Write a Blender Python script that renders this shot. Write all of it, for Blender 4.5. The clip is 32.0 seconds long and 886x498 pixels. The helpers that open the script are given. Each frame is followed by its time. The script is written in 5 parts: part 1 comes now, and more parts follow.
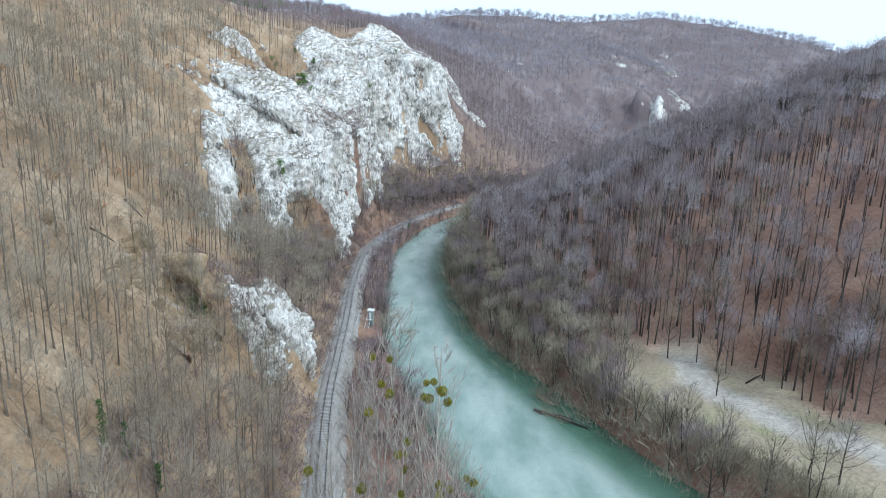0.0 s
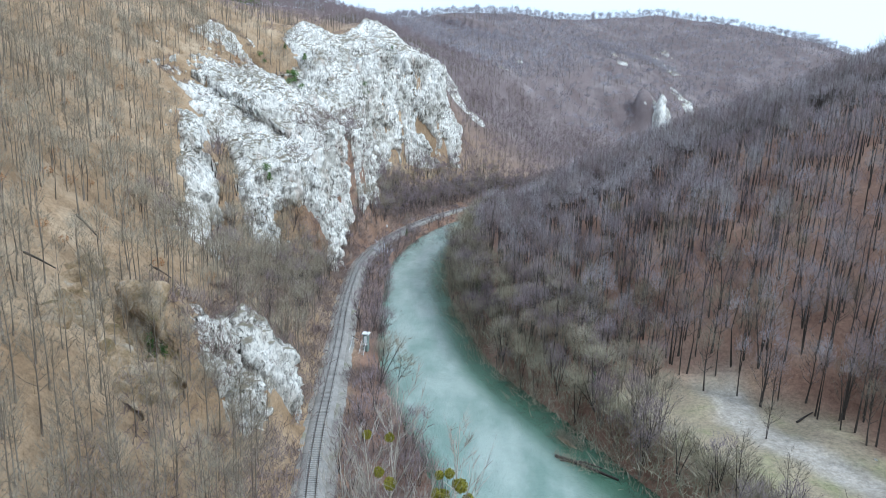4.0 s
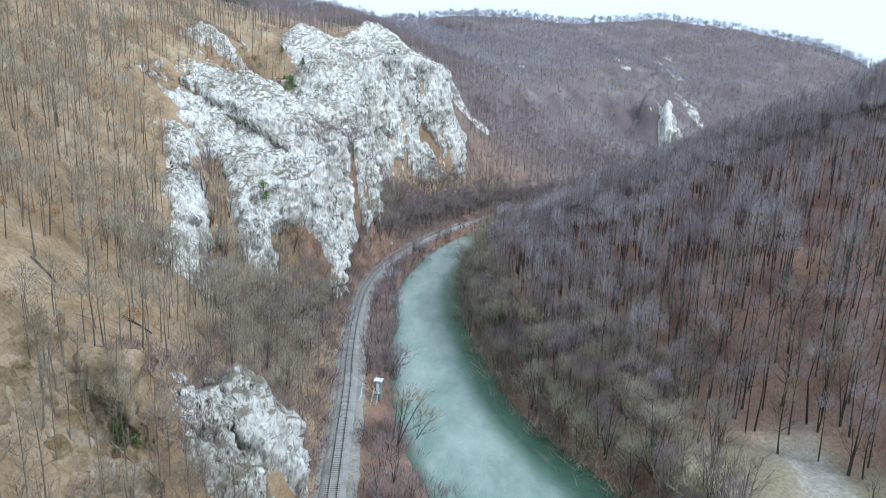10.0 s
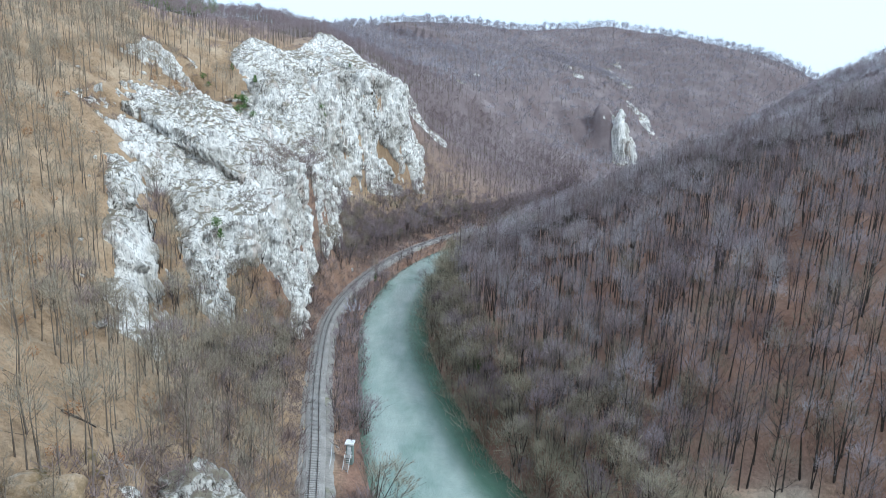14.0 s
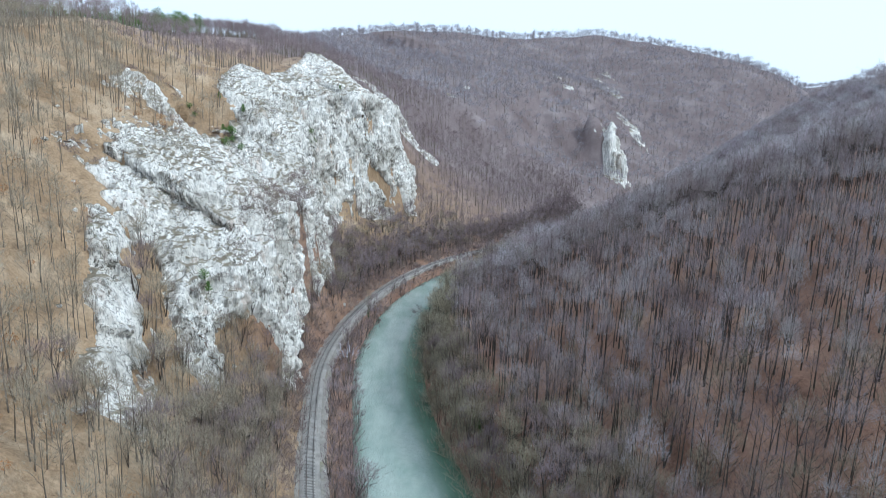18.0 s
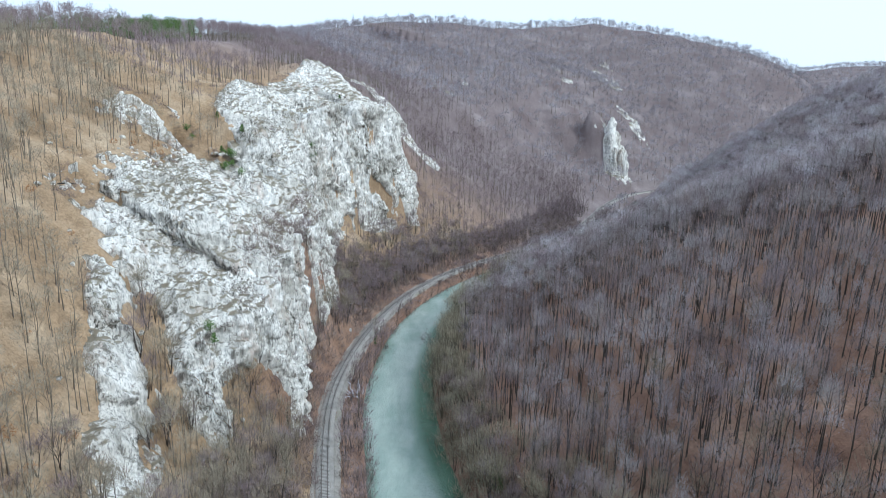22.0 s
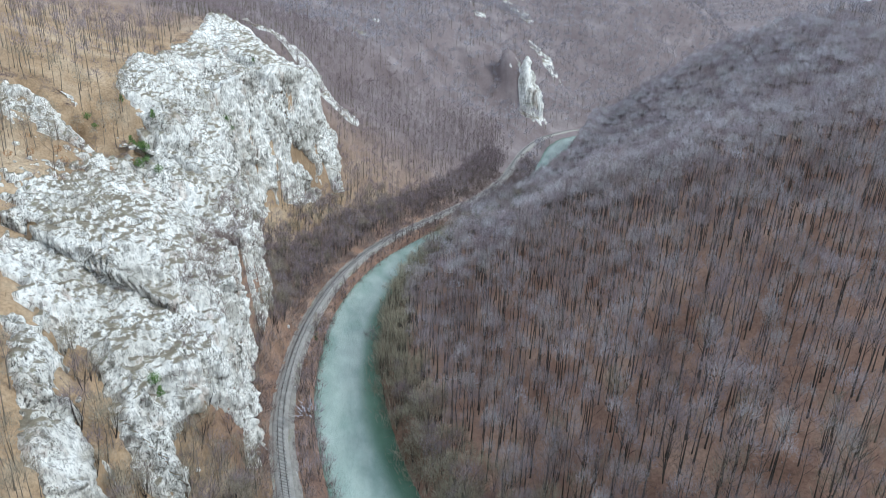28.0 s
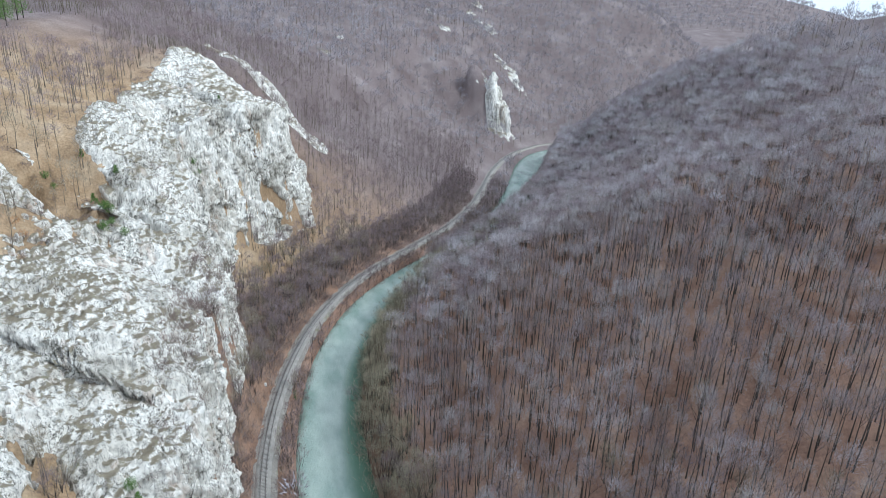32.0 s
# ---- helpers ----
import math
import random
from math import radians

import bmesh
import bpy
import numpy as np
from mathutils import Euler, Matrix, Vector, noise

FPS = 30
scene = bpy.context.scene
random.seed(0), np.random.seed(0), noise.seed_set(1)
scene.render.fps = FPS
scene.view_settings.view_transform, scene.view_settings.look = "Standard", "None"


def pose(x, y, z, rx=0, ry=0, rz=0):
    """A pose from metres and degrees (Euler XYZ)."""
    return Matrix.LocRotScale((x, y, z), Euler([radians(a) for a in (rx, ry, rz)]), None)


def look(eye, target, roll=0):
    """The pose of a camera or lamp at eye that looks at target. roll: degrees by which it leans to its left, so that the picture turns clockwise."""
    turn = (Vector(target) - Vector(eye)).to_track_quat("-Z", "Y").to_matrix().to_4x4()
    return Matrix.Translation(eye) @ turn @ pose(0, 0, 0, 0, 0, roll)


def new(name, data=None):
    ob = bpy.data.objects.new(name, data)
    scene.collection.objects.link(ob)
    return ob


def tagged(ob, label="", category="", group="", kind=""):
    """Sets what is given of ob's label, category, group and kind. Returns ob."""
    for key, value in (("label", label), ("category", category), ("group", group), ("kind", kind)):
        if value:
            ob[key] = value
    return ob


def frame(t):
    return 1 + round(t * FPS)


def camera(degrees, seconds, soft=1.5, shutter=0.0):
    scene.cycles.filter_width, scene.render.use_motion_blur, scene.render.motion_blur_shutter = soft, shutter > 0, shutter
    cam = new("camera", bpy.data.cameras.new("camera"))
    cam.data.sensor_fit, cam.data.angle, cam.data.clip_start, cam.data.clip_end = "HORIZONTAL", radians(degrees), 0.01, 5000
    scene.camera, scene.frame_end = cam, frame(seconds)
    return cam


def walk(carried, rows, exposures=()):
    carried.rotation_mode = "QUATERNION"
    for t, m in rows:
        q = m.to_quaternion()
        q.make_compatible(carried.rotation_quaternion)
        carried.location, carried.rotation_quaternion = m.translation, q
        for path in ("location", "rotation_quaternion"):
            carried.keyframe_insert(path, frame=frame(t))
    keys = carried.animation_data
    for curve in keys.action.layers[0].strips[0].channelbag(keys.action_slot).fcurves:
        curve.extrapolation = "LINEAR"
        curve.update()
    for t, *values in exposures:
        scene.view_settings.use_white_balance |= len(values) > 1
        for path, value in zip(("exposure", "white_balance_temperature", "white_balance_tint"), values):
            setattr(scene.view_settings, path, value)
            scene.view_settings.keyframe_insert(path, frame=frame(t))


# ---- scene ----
cam = camera(69.0, 32.0, 0.45)
PATH = [
    (0, (2.908, -15.8, 65.475), (2.856, -13.855, 65.011), 2.0),
    (0.5, (2.78, -12.984, 65.364), (2.729, -11.039, 64.899), 2.0),
    (1, (2.602, -10.298, 65.126), (2.552, -8.353, 64.662), 1.9),
    (1.5, (2.239, -7.547, 64.928), (2.192, -5.603, 64.464), 2.0),
    (2, (1.781, -4.928, 64.919), (1.735, -2.983, 64.454), 2.0),
    (2.5, (1.433, -2.193, 64.781), (1.388, -0.248, 64.317), 2.0),
    (3, (1.177, 0.218, 64.855), (1.133, 2.163, 64.39), 1.9),
    (3.5, (0.799, 2.576, 64.852), (0.757, 4.521, 64.387), 1.9),
    (5.5, (-2.056, 10.427, 64.808), (-2.087, 12.372, 64.344), 2.1),
    (6, (-2.644, 12.355, 64.708), (-2.674, 14.3, 64.243), 2.1),
    (6.5, (-3.46, 14.103, 64.857), (-3.488, 16.048, 64.392), 2.1),
    (7, (-3.993, 16.011, 64.699), (-4.02, 17.956, 64.235), 2.1),
    (7.5, (-4.716, 17.875, 64.735), (-4.741, 19.821, 64.272), 2.0),
    (8, (-5.226, 19.704, 64.796), (-5.25, 21.65, 64.335), 2.0),
    (8.5, (-5.609, 21.552, 64.76), (-5.634, 23.498, 64.302), 1.9),
    (9, (-6.31, 23.551, 65.317), (-6.332, 25.498, 64.859), 2.0),
    (9.5, (-6.794, 25.421, 65.829), (-6.816, 27.368, 65.372), 2.0),
    (10, (-7.363, 27.116, 66.346), (-7.383, 29.064, 65.892), 2.0),
    (10.5, (-8.161, 28.706, 67.111), (-8.178, 30.654, 66.657), 2.0),
    (11, (-8.649, 30.152, 67.947), (-8.66, 32.1, 67.494), 2.0),
    (11.5, (-9.346, 31.568, 68.992), (-9.341, 33.516, 68.539), 2.0),
    (12, (-10.111, 33.061, 70.02), (-10.087, 35.009, 69.568), 2.1),
    (12.5, (-10.798, 34.262, 71.38), (-10.747, 36.21, 70.927), 2.1),
    (13, (-11.34, 35.865, 72.124), (-11.259, 37.812, 71.675), 2.1),
    (13.5, (-12.093, 37.502, 73.149), (-11.982, 39.448, 72.701), 2.2),
    (14, (-12.362, 38.833, 74.221), (-12.234, 40.779, 73.775), 2.1),
    (14.5, (-13.037, 40.721, 74.997), (-12.897, 42.667, 74.555), 2.1),
    (16.5, (-14.325, 45.738, 80.371), (-14.164, 47.683, 79.934), 2.3),
    (17, (-14.345, 46.55, 82.039), (-14.184, 48.495, 81.601), 2.2),
    (17.5, (-14.391, 47.34, 83.945), (-14.229, 49.284, 83.506), 2.1),
    (18, (-14.906, 48.653, 85.673), (-14.741, 50.597, 85.233), 2.1),
    (18.5, (-15.608, 50.263, 87.475), (-15.44, 52.207, 87.033), 2.1),
    (19, (-16.144, 51.642, 89.369), (-15.973, 53.585, 88.926), 2.0),
    (19.5, (-16.806, 53.063, 91.05), (-16.632, 55.006, 90.607), 2.0),
    (20, (-17.343, 54.552, 92.558), (-17.168, 56.494, 92.117), 1.9),
    (20.5, (-17.824, 55.972, 94.273), (-17.649, 57.914, 93.832), 1.9),
    (21, (-18.319, 57.383, 95.942), (-18.142, 59.325, 95.499), 1.7),
    (21.5, (-19.017, 58.817, 97.639), (-18.838, 60.755, 97.18), 1.6),
    (22, (-19.913, 60.114, 99.25), (-19.73, 62.045, 98.762), 1.6),
    (22.5, (-20.536, 61.523, 101.472), (-20.353, 63.442, 100.94), 1.6),
    (23, (-21.434, 62.865, 103.283), (-21.249, 64.772, 102.711), 1.5),
    (23.5, (-22.103, 64.269, 104.969), (-21.917, 66.165, 104.362), 1.3),
    (24, (-23.221, 65.824, 106.431), (-23.031, 67.71, 105.793), 1.3),
    (24.5, (-24.512, 67.498, 108.122), (-24.316, 69.373, 107.453), 1.5),
    (26.5, (-28.953, 72.857, 117.661), (-28.61, 74.689, 116.935), 2.4),
    (27, (-29.915, 74.53, 119.393), (-29.527, 76.354, 118.67), 2.4),
    (27.5, (-30.925, 76.157, 120.974), (-30.493, 77.973, 120.255), 2.3),
    (28, (-31.62, 77.371, 123.033), (-31.155, 79.179, 122.315), 2.3),
    (28.5, (-32.204, 79.182, 124.821), (-31.725, 80.987, 124.105), 2.3),
    (29, (-32.83, 80.818, 127.035), (-32.315, 82.613, 126.32), 2.2),
    (29.5, (-33.143, 82.453, 129.062), (-32.603, 84.241, 128.348), 2.1),
    (30, (-33.404, 83.67, 131.272), (-32.853, 85.456, 130.559), 2.0),
    (30.5, (-33.603, 85.327, 133.29), (-33.047, 87.11, 132.576), 1.9),
    (31, (-34.036, 86.629, 135.225), (-33.474, 88.411, 134.513), 1.9),
    (31.5, (-34.845, 89.754, 137.3), (-34.276, 91.533, 136.583), 2.2),
    (32, (-34.991, 91.219, 138.837), (-34.419, 92.997, 138.12), 2.2),
]
walk(cam, [(t, look(eye, target, roll)) for t, eye, target, roll in PATH], [(0, -0.02, 5200, 2), (10, -0.04, 5200, 2), (20, -0.13, 5300, 2), (26, -0.07, 5350, 2), (32, -0.04, 5450, 3)])

# ---- sky and sun: thin high cloud, soft light from behind on the right ----
SUN_AZ, SUN_EL = 118.0, 42.0
world = bpy.data.worlds.new("world")
scene.world = world
world.use_nodes = True
wn = world.node_tree
sky = wn.nodes.new("ShaderNodeTexSky")
sky.sky_type, sky.sun_disc = "NISHITA", False
sky.sun_elevation, sky.sun_rotation = radians(SUN_EL), radians(SUN_AZ)
sky.air_density, sky.dust_density, sky.altitude = 1.0, 5.0, 400
veil = wn.nodes.new("ShaderNodeMix")
veil.data_type = "RGBA"
dim = wn.nodes.new("ShaderNodeMix")
dim.data_type, dim.blend_type = "RGBA", "MULTIPLY"
dim.inputs[0].default_value, dim.inputs[7].default_value = 1.0, (0.12, 0.12, 0.12, 1)
wn.links.new(sky.outputs[0], dim.inputs[6])
wn.links.new(dim.outputs[2], veil.inputs[6])
# A white cloud veil over most of the sky.
veil.inputs[0].default_value, veil.inputs[7].default_value = 0.85, (0.9, 0.93, 1.0, 1)
wn.links.new(veil.outputs[2], wn.nodes["Background"].inputs[0])
wn.nodes["Background"].inputs[1].default_value = 1.4
sun = new("sun", bpy.data.lights.new("sun", "SUN"))
sun.data.energy, sun.data.angle, sun.data.color = 2.5, radians(8), (1.0, 0.95, 0.88)
sun.matrix_world = look((0, 0, 0), (-math.sin(radians(SUN_AZ)) * math.cos(radians(SUN_EL)), -math.cos(radians(SUN_AZ)) * math.cos(radians(SUN_EL)), -math.sin(radians(SUN_EL))))


# ---- materials ----
def material(name, rough=0.9, spec=0.2):
    m = bpy.data.materials.new(name)
    m.use_nodes = True
    b = m.node_tree.nodes["Principled BSDF"]
    b.inputs["Roughness"].default_value = rough
    b.inputs["Specular IOR Level"].default_value = spec
    return m, m.node_tree, b


def place(nt, scale):
    """World position, scaled on each axis."""
    g = nt.nodes.new("ShaderNodeNewGeometry")
    v = nt.nodes.new("ShaderNodeVectorMath")
    v.operation = "MULTIPLY"
    nt.links.new(g.outputs["Position"], v.inputs[0])
    v.inputs[1].default_value = scale if isinstance(scale, tuple) else (scale,) * 3
    return v.outputs[0]


def noise_tex(nt, scale, detail=4, rough=0.6, distort=0.0):
    n = nt.nodes.new("ShaderNodeTexNoise")
    n.inputs["Scale"].default_value, n.inputs["Detail"].default_value = 1.0, detail
    n.inputs["Roughness"].default_value, n.inputs["Distortion"].default_value = rough, distort
    nt.links.new(place(nt, scale), n.inputs["Vector"])
    return n.outputs[0]


def ramp(nt, value, stops):
    r = nt.nodes.new("ShaderNodeValToRGB")
    while len(r.color_ramp.elements) < len(stops):
        r.color_ramp.elements.new(0.5)
    for e, (p, c) in zip(r.color_ramp.elements, stops):
        e.position, e.color = p, (*c, 1) if len(c) == 3 else c
    nt.links.new(value, r.inputs[0])
    return r.outputs[0]


def mix(nt, fac, a, b, blend="MIX"):
    m = nt.nodes.new("ShaderNodeMix")
    m.data_type, m.blend_type = "RGBA", blend
    for socket, v in ((m.inputs[0], fac), (m.inputs[6], a), (m.inputs[7], b)):
        if isinstance(v, (int, float)):
            socket.default_value = v
        elif isinstance(v, tuple):
            socket.default_value = (*v, 1)
        else:
            nt.links.new(v, socket)
    return m.outputs[2]


def bump(nt, b, value, strength, dist):
    n = nt.nodes.new("ShaderNodeBump")
    n.inputs["Strength"].default_value, n.inputs["Distance"].default_value = strength, dist
    nt.links.new(value, n.inputs["Height"])
    nt.links.new(n.outputs[0], b.inputs["Normal"])


def upness(nt):
    """How far a surface faces up, from 0 to 1."""
    g = nt.nodes.new("ShaderNodeNewGeometry")
    s = nt.nodes.new("ShaderNodeSeparateXYZ")
    nt.links.new(g.outputs["Normal"], s.inputs[0])
    return s.outputs[2]


def plus(nt, a, b, op="ADD"):
    n = nt.nodes.new("ShaderNodeMath")
    n.operation = op
    for socket, v in ((n.inputs[0], a), (n.inputs[1], b)):
        if isinstance(v, (int, float)):
            socket.default_value = v
        else:
            nt.links.new(v, socket)
    return n.outputs[0]


def dappled(name, stops, big=0.06, small=1.2, rough=0.95, relief=0.0):
    """A two-scale mottled surface: broad patches, and fine grain laid over them."""
    m, nt, b = material(name, rough, 0.1)
    c = ramp(nt, noise_tex(nt, big, 5), stops)
    g = noise_tex(nt, small, 6, 0.7)
    nt.links.new(mix(nt, 0.8, c, ramp(nt, g, [(0.3, (0.55, 0.55, 0.55)), (0.7, (1.25, 1.22, 1.2))]), "MULTIPLY"), b.inputs["Base Color"])
    if relief:
        bump(nt, b, g, 1.0, relief)
    return m


def attribute(nt, name):
    a = nt.nodes.new("ShaderNodeAttribute")
    a.attribute_name = name
    return a


# Ground: leaf litter under the woods, dry grass on the sunny slope, grass and dirt on the meadow.
M_GROUND, nt, b = material("leaf_litter", 0.95, 0.1)
east = ramp(nt, noise_tex(nt, 0.05, 5), [(0.3, (0.17, 0.10, 0.07)), (0.5, (0.28, 0.172, 0.125)), (0.7, (0.40, 0.275, 0.205))])
west = ramp(nt, noise_tex(nt, 0.06, 5), [(0.3, (0.25, 0.17, 0.10)), (0.5, (0.39, 0.28, 0.175)), (0.7, (0.52, 0.41, 0.285))])
sides = attribute(nt, "zone")
sep = nt.nodes.new("ShaderNodeSeparateColor")
nt.links.new(sides.outputs["Color"], sep.inputs[0])
soil = mix(nt, sep.outputs[0], east, west)
lawn = ramp(nt, noise_tex(nt, 0.12, 5), [(0.35, (0.40, 0.325, 0.235)), (0.55, (0.38, 0.325, 0.22)), (0.72, (0.30, 0.30, 0.16))])
soil = mix(nt, sep.outputs[1], soil, lawn)
dirt = ramp(nt, noise_tex(nt, 0.4, 5), [(0.35, (0.40, 0.36, 0.305)), (0.65, (0.54, 0.49, 0.43))])
soil = mix(nt, sep.outputs[2], soil, dirt)
grain = noise_tex(nt, 1.3, 7, 0.75)
# Far litter: mauve like its crowns, with distance haze greyed into the colour.
hazed_soil = ramp(nt, noise_tex(nt, 0.03, 5), [(0.3, (0.16, 0.125, 0.122)), (0.55, (0.22, 0.18, 0.178)), (0.7, (0.29, 0.25, 0.245))])
soil = mix(nt, sides.outputs["Alpha"], soil, hazed_soil)
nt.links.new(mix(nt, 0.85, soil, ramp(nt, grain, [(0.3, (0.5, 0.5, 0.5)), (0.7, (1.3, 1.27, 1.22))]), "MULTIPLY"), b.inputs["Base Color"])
bump(nt, b, grain, 1.0, 0.35)

# Limestone: pale grey, rust and dark streaks running down, scrub and soil on the ledges.
M_ROCK, nt, b = material("limestone", 0.9, 0.2)
base = ramp(nt, noise_tex(nt, 0.06, 6, 0.65), [(0.33, (0.47, 0.44, 0.38)), (0.455, (0.77, 0.73, 0.655)), (0.57, (0.96, 0.925, 0.855))])
streak = ramp(nt, noise_tex(nt, (0.55, 0.55, 0.07), 6, 0.7), [(0.36, (0.42, 0.42, 0.41)), (0.5, (1, 1, 1))])
rock = mix(nt, 0.8, base, streak, "MULTIPLY")
rust = ramp(nt, noise_tex(nt, (0.13, 0.13, 0.04), 6, 0.7), [(0.56, (0, 0, 0)), (0.70, (0.7, 0.7, 0.7))])
rock = mix(nt, rust, rock, (0.44, 0.31, 0.22))
# Pockets and cracks filled with dark lichen and soil: long ones down the face, small ones all over.
crack = ramp(nt, noise_tex(nt, (1.9, 1.9, 0.5), 6, 0.75, 0.5), [(0.39, (0.09, 0.085, 0.07)), (0.475, (1, 1, 1))])
worn = noise_tex(nt, (0.09, 0.09, 0.06), 4, 0.6)
rock = mix(nt, ramp(nt, worn, [(0.38, (0.35, 0.35, 0.35)), (0.58, (1, 1, 1))]), rock, crack, "MULTIPLY")
pits = ramp(nt, noise_tex(nt, (1.1, 1.1, 0.7), 7, 0.78, 0.3), [(0.40, (0.2, 0.18, 0.14)), (0.50, (1, 1, 1))])
rock = mix(nt, ramp(nt, worn, [(0.42, (0.08, 0.08, 0.08)), (0.6, (0.95, 0.95, 0.95))]), rock, pits, "MULTIPLY")
# Broad dark patches in the colour, drawn as clefts and hollows.
cleft = ramp(nt, noise_tex(nt, (0.3, 0.3, 0.11), 5, 0.7, 0.6), [(0.36, (0.16, 0.145, 0.12)), (0.43, (1, 1, 1))])
rock = mix(nt, 0.75, rock, cleft, "MULTIPLY")
scrub = ramp(nt, noise_tex(nt, 0.5, 5), [(0.3, (0.17, 0.14, 0.10)), (0.6, (0.29, 0.25, 0.18)), (0.75, (0.26, 0.25, 0.16))])
fac = nt.nodes.new("ShaderNodeMapRange")
fac.inputs["From Min"].default_value, fac.inputs["From Max"].default_value = 1.22, 1.40
raw = plus(nt, upness(nt), plus(nt, noise_tex(nt, 1.0, 7, 0.8), 0.9, "MULTIPLY"))
raw = plus(nt, raw, plus(nt, plus(nt, noise_tex(nt, 0.09, 4), -0.5), 0.9, "MULTIPLY"))
nt.links.new(raw, fac.inputs["Value"])
nt.links.new(mix(nt, fac.outputs[0], rock, scrub), b.inputs["Base Color"])
bump(nt, b, noise_tex(nt, (1.8, 1.8, 0.5), 7, 0.75, 0.4), 1.0, 0.7)

M_MOSSY = dappled("mossy_rock", [(0.3, (0.13, 0.115, 0.055)), (0.44, (0.27, 0.20, 0.115)), (0.54, (0.38, 0.285, 0.18)), (0.72, (0.50, 0.44, 0.35))], 0.35, 2.2, 0.95, 0.25)

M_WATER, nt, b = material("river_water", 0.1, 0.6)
# Milky water: reflected sky is painted pale mid-stream, reflected banks dark green.
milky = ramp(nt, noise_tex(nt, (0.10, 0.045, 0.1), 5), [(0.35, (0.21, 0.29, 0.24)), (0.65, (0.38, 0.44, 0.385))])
bank_mirror = ramp(nt, noise_tex(nt, (0.08, 0.05, 0.08), 4), [(0.3, (0.05, 0.115, 0.065)), (0.7, (0.095, 0.175, 0.11))])
nt.links.new(mix(nt, attribute(nt, "mirrored_sky").outputs["Fac"], bank_mirror, milky), b.inputs["Base Color"])
bump(nt, b, plus(nt, noise_tex(nt, (0.55, 0.4, 0.5), 6, 0.7), plus(nt, noise_tex(nt, (1.6, 1.1, 1.0), 4, 0.7), 0.5, "MULTIPLY")), 0.9, 0.55)

M_BALLAST = dappled("ballast", [(0.3, (0.25, 0.235, 0.21)), (0.7, (0.40, 0.375, 0.34))], 0.3, 4.0, 0.95, 0.05)
M_TRACKSIDE = dappled("trackside_gravel", [(0.3, (0.26, 0.24, 0.21)), (0.55, (0.36, 0.335, 0.295)), (0.7, (0.25, 0.24, 0.15))], 0.15, 2.0, 0.95, 0.05)
M_RAIL, nt, b = material("rail_steel", 0.55, 0.4)
b.inputs["Metallic"].default_value = 0.6
nt.links.new(ramp(nt, noise_tex(nt, 2.0, 4), [(0.3, (0.09, 0.07, 0.06)), (0.7, (0.17, 0.14, 0.12))]), b.inputs["Base Color"])
M_SLEEPER = dappled("sleeper_concrete", [(0.3, (0.30, 0.29, 0.27)), (0.7, (0.42, 0.40, 0.37))], 0.5, 5.0)
M_BARK = dappled("bark", [(0.3, (0.042, 0.036, 0.031)), (0.5, (0.07, 0.06, 0.052)), (0.7, (0.115, 0.10, 0.088))], 0.12, 3.0)
M_PALEBARK = dappled("pale_bark", [(0.3, (0.125, 0.098, 0.076)), (0.5, (0.185, 0.155, 0.124)), (0.7, (0.275, 0.24, 0.20))], 0.2, 3.0)
M_OLIVE = dappled("olive_twigs", [(0.3, (0.26, 0.22, 0.16)), (0.5, (0.36, 0.315, 0.235)), (0.7, (0.46, 0.415, 0.325))], 0.05, 0.4)


def twig_material(name, low, high):
    """Bare twigs: a colour of its own for each tree, and paler and darker stretches of the wood."""
    m, nt, b = material(name, 0.95, 0.1)
    kind = nt.nodes.new("ShaderNodeObjectInfo")
    own = plus(nt, plus(nt, attribute(nt, "tint").outputs["Fac"], kind.outputs["Random"]), 1.0, "MODULO")
    wood = ramp(nt, own, [(0.0, (0.20, 0.162, 0.162)), (0.3, (0.29, 0.252, 0.25)), (0.5, (0.36, 0.338, 0.338)), (0.7, (0.31, 0.29, 0.27)), (0.9, (0.26, 0.215, 0.198)), (1.0, (0.20, 0.162, 0.155))])
    nt.links.new(mix(nt, 1.0, wood, ramp(nt, noise_tex(nt, 0.035, 3), [(0.35, low), (0.65, high)]), "MULTIPLY"), b.inputs["Base Color"])
    return m


M_TWIG = twig_material("twigs", (0.95, 0.9, 0.92), (1.32, 1.32, 1.36))
# Hill crowns: the same twigs, paler and bluer with haze in the colour.
M_HAZECROWN = twig_material("hazed_beech_crowns", (1.3, 1.28, 1.34), (1.7, 1.75, 1.85))
M_MAUVE = dappled("mauve_twigs", [(0.3, (0.21, 0.16, 0.165)), (0.5, (0.29, 0.232, 0.238)), (0.7, (0.39, 0.335, 0.338))], 0.03, 0.25)
M_WILLOW = dappled("willow_twigs", [(0.3, (0.25, 0.215, 0.15)), (0.5, (0.37, 0.33, 0.235)), (0.7, (0.48, 0.44, 0.325))], 0.1, 0.6)
M_POPLAR = dappled("poplar_twigs", [(0.3, (0.36, 0.33, 0.28)), (0.7, (0.52, 0.485, 0.42))], 0.3, 1.0)
M_BRUSH = dappled("bramble_brush", [(0.3, (0.19, 0.14, 0.135)), (0.5, (0.26, 0.205, 0.185)), (0.7, (0.32, 0.27, 0.22))], 0.15, 1.5)
M_DRYGRASS = dappled("dry_grass", [(0.3, (0.27, 0.19, 0.115)), (0.5, (0.40, 0.30, 0.19)), (0.7, (0.52, 0.42, 0.29))], 0.12, 1.5)
# Far twigs: distance haze is mixed into the colour as pale blue-grey.
M_HAZETWIG = dappled("haze_grey_twigs", [(0.3, (0.27, 0.245, 0.265)), (0.5, (0.36, 0.335, 0.36)), (0.7, (0.45, 0.435, 0.46))], 0.02, 0.2)
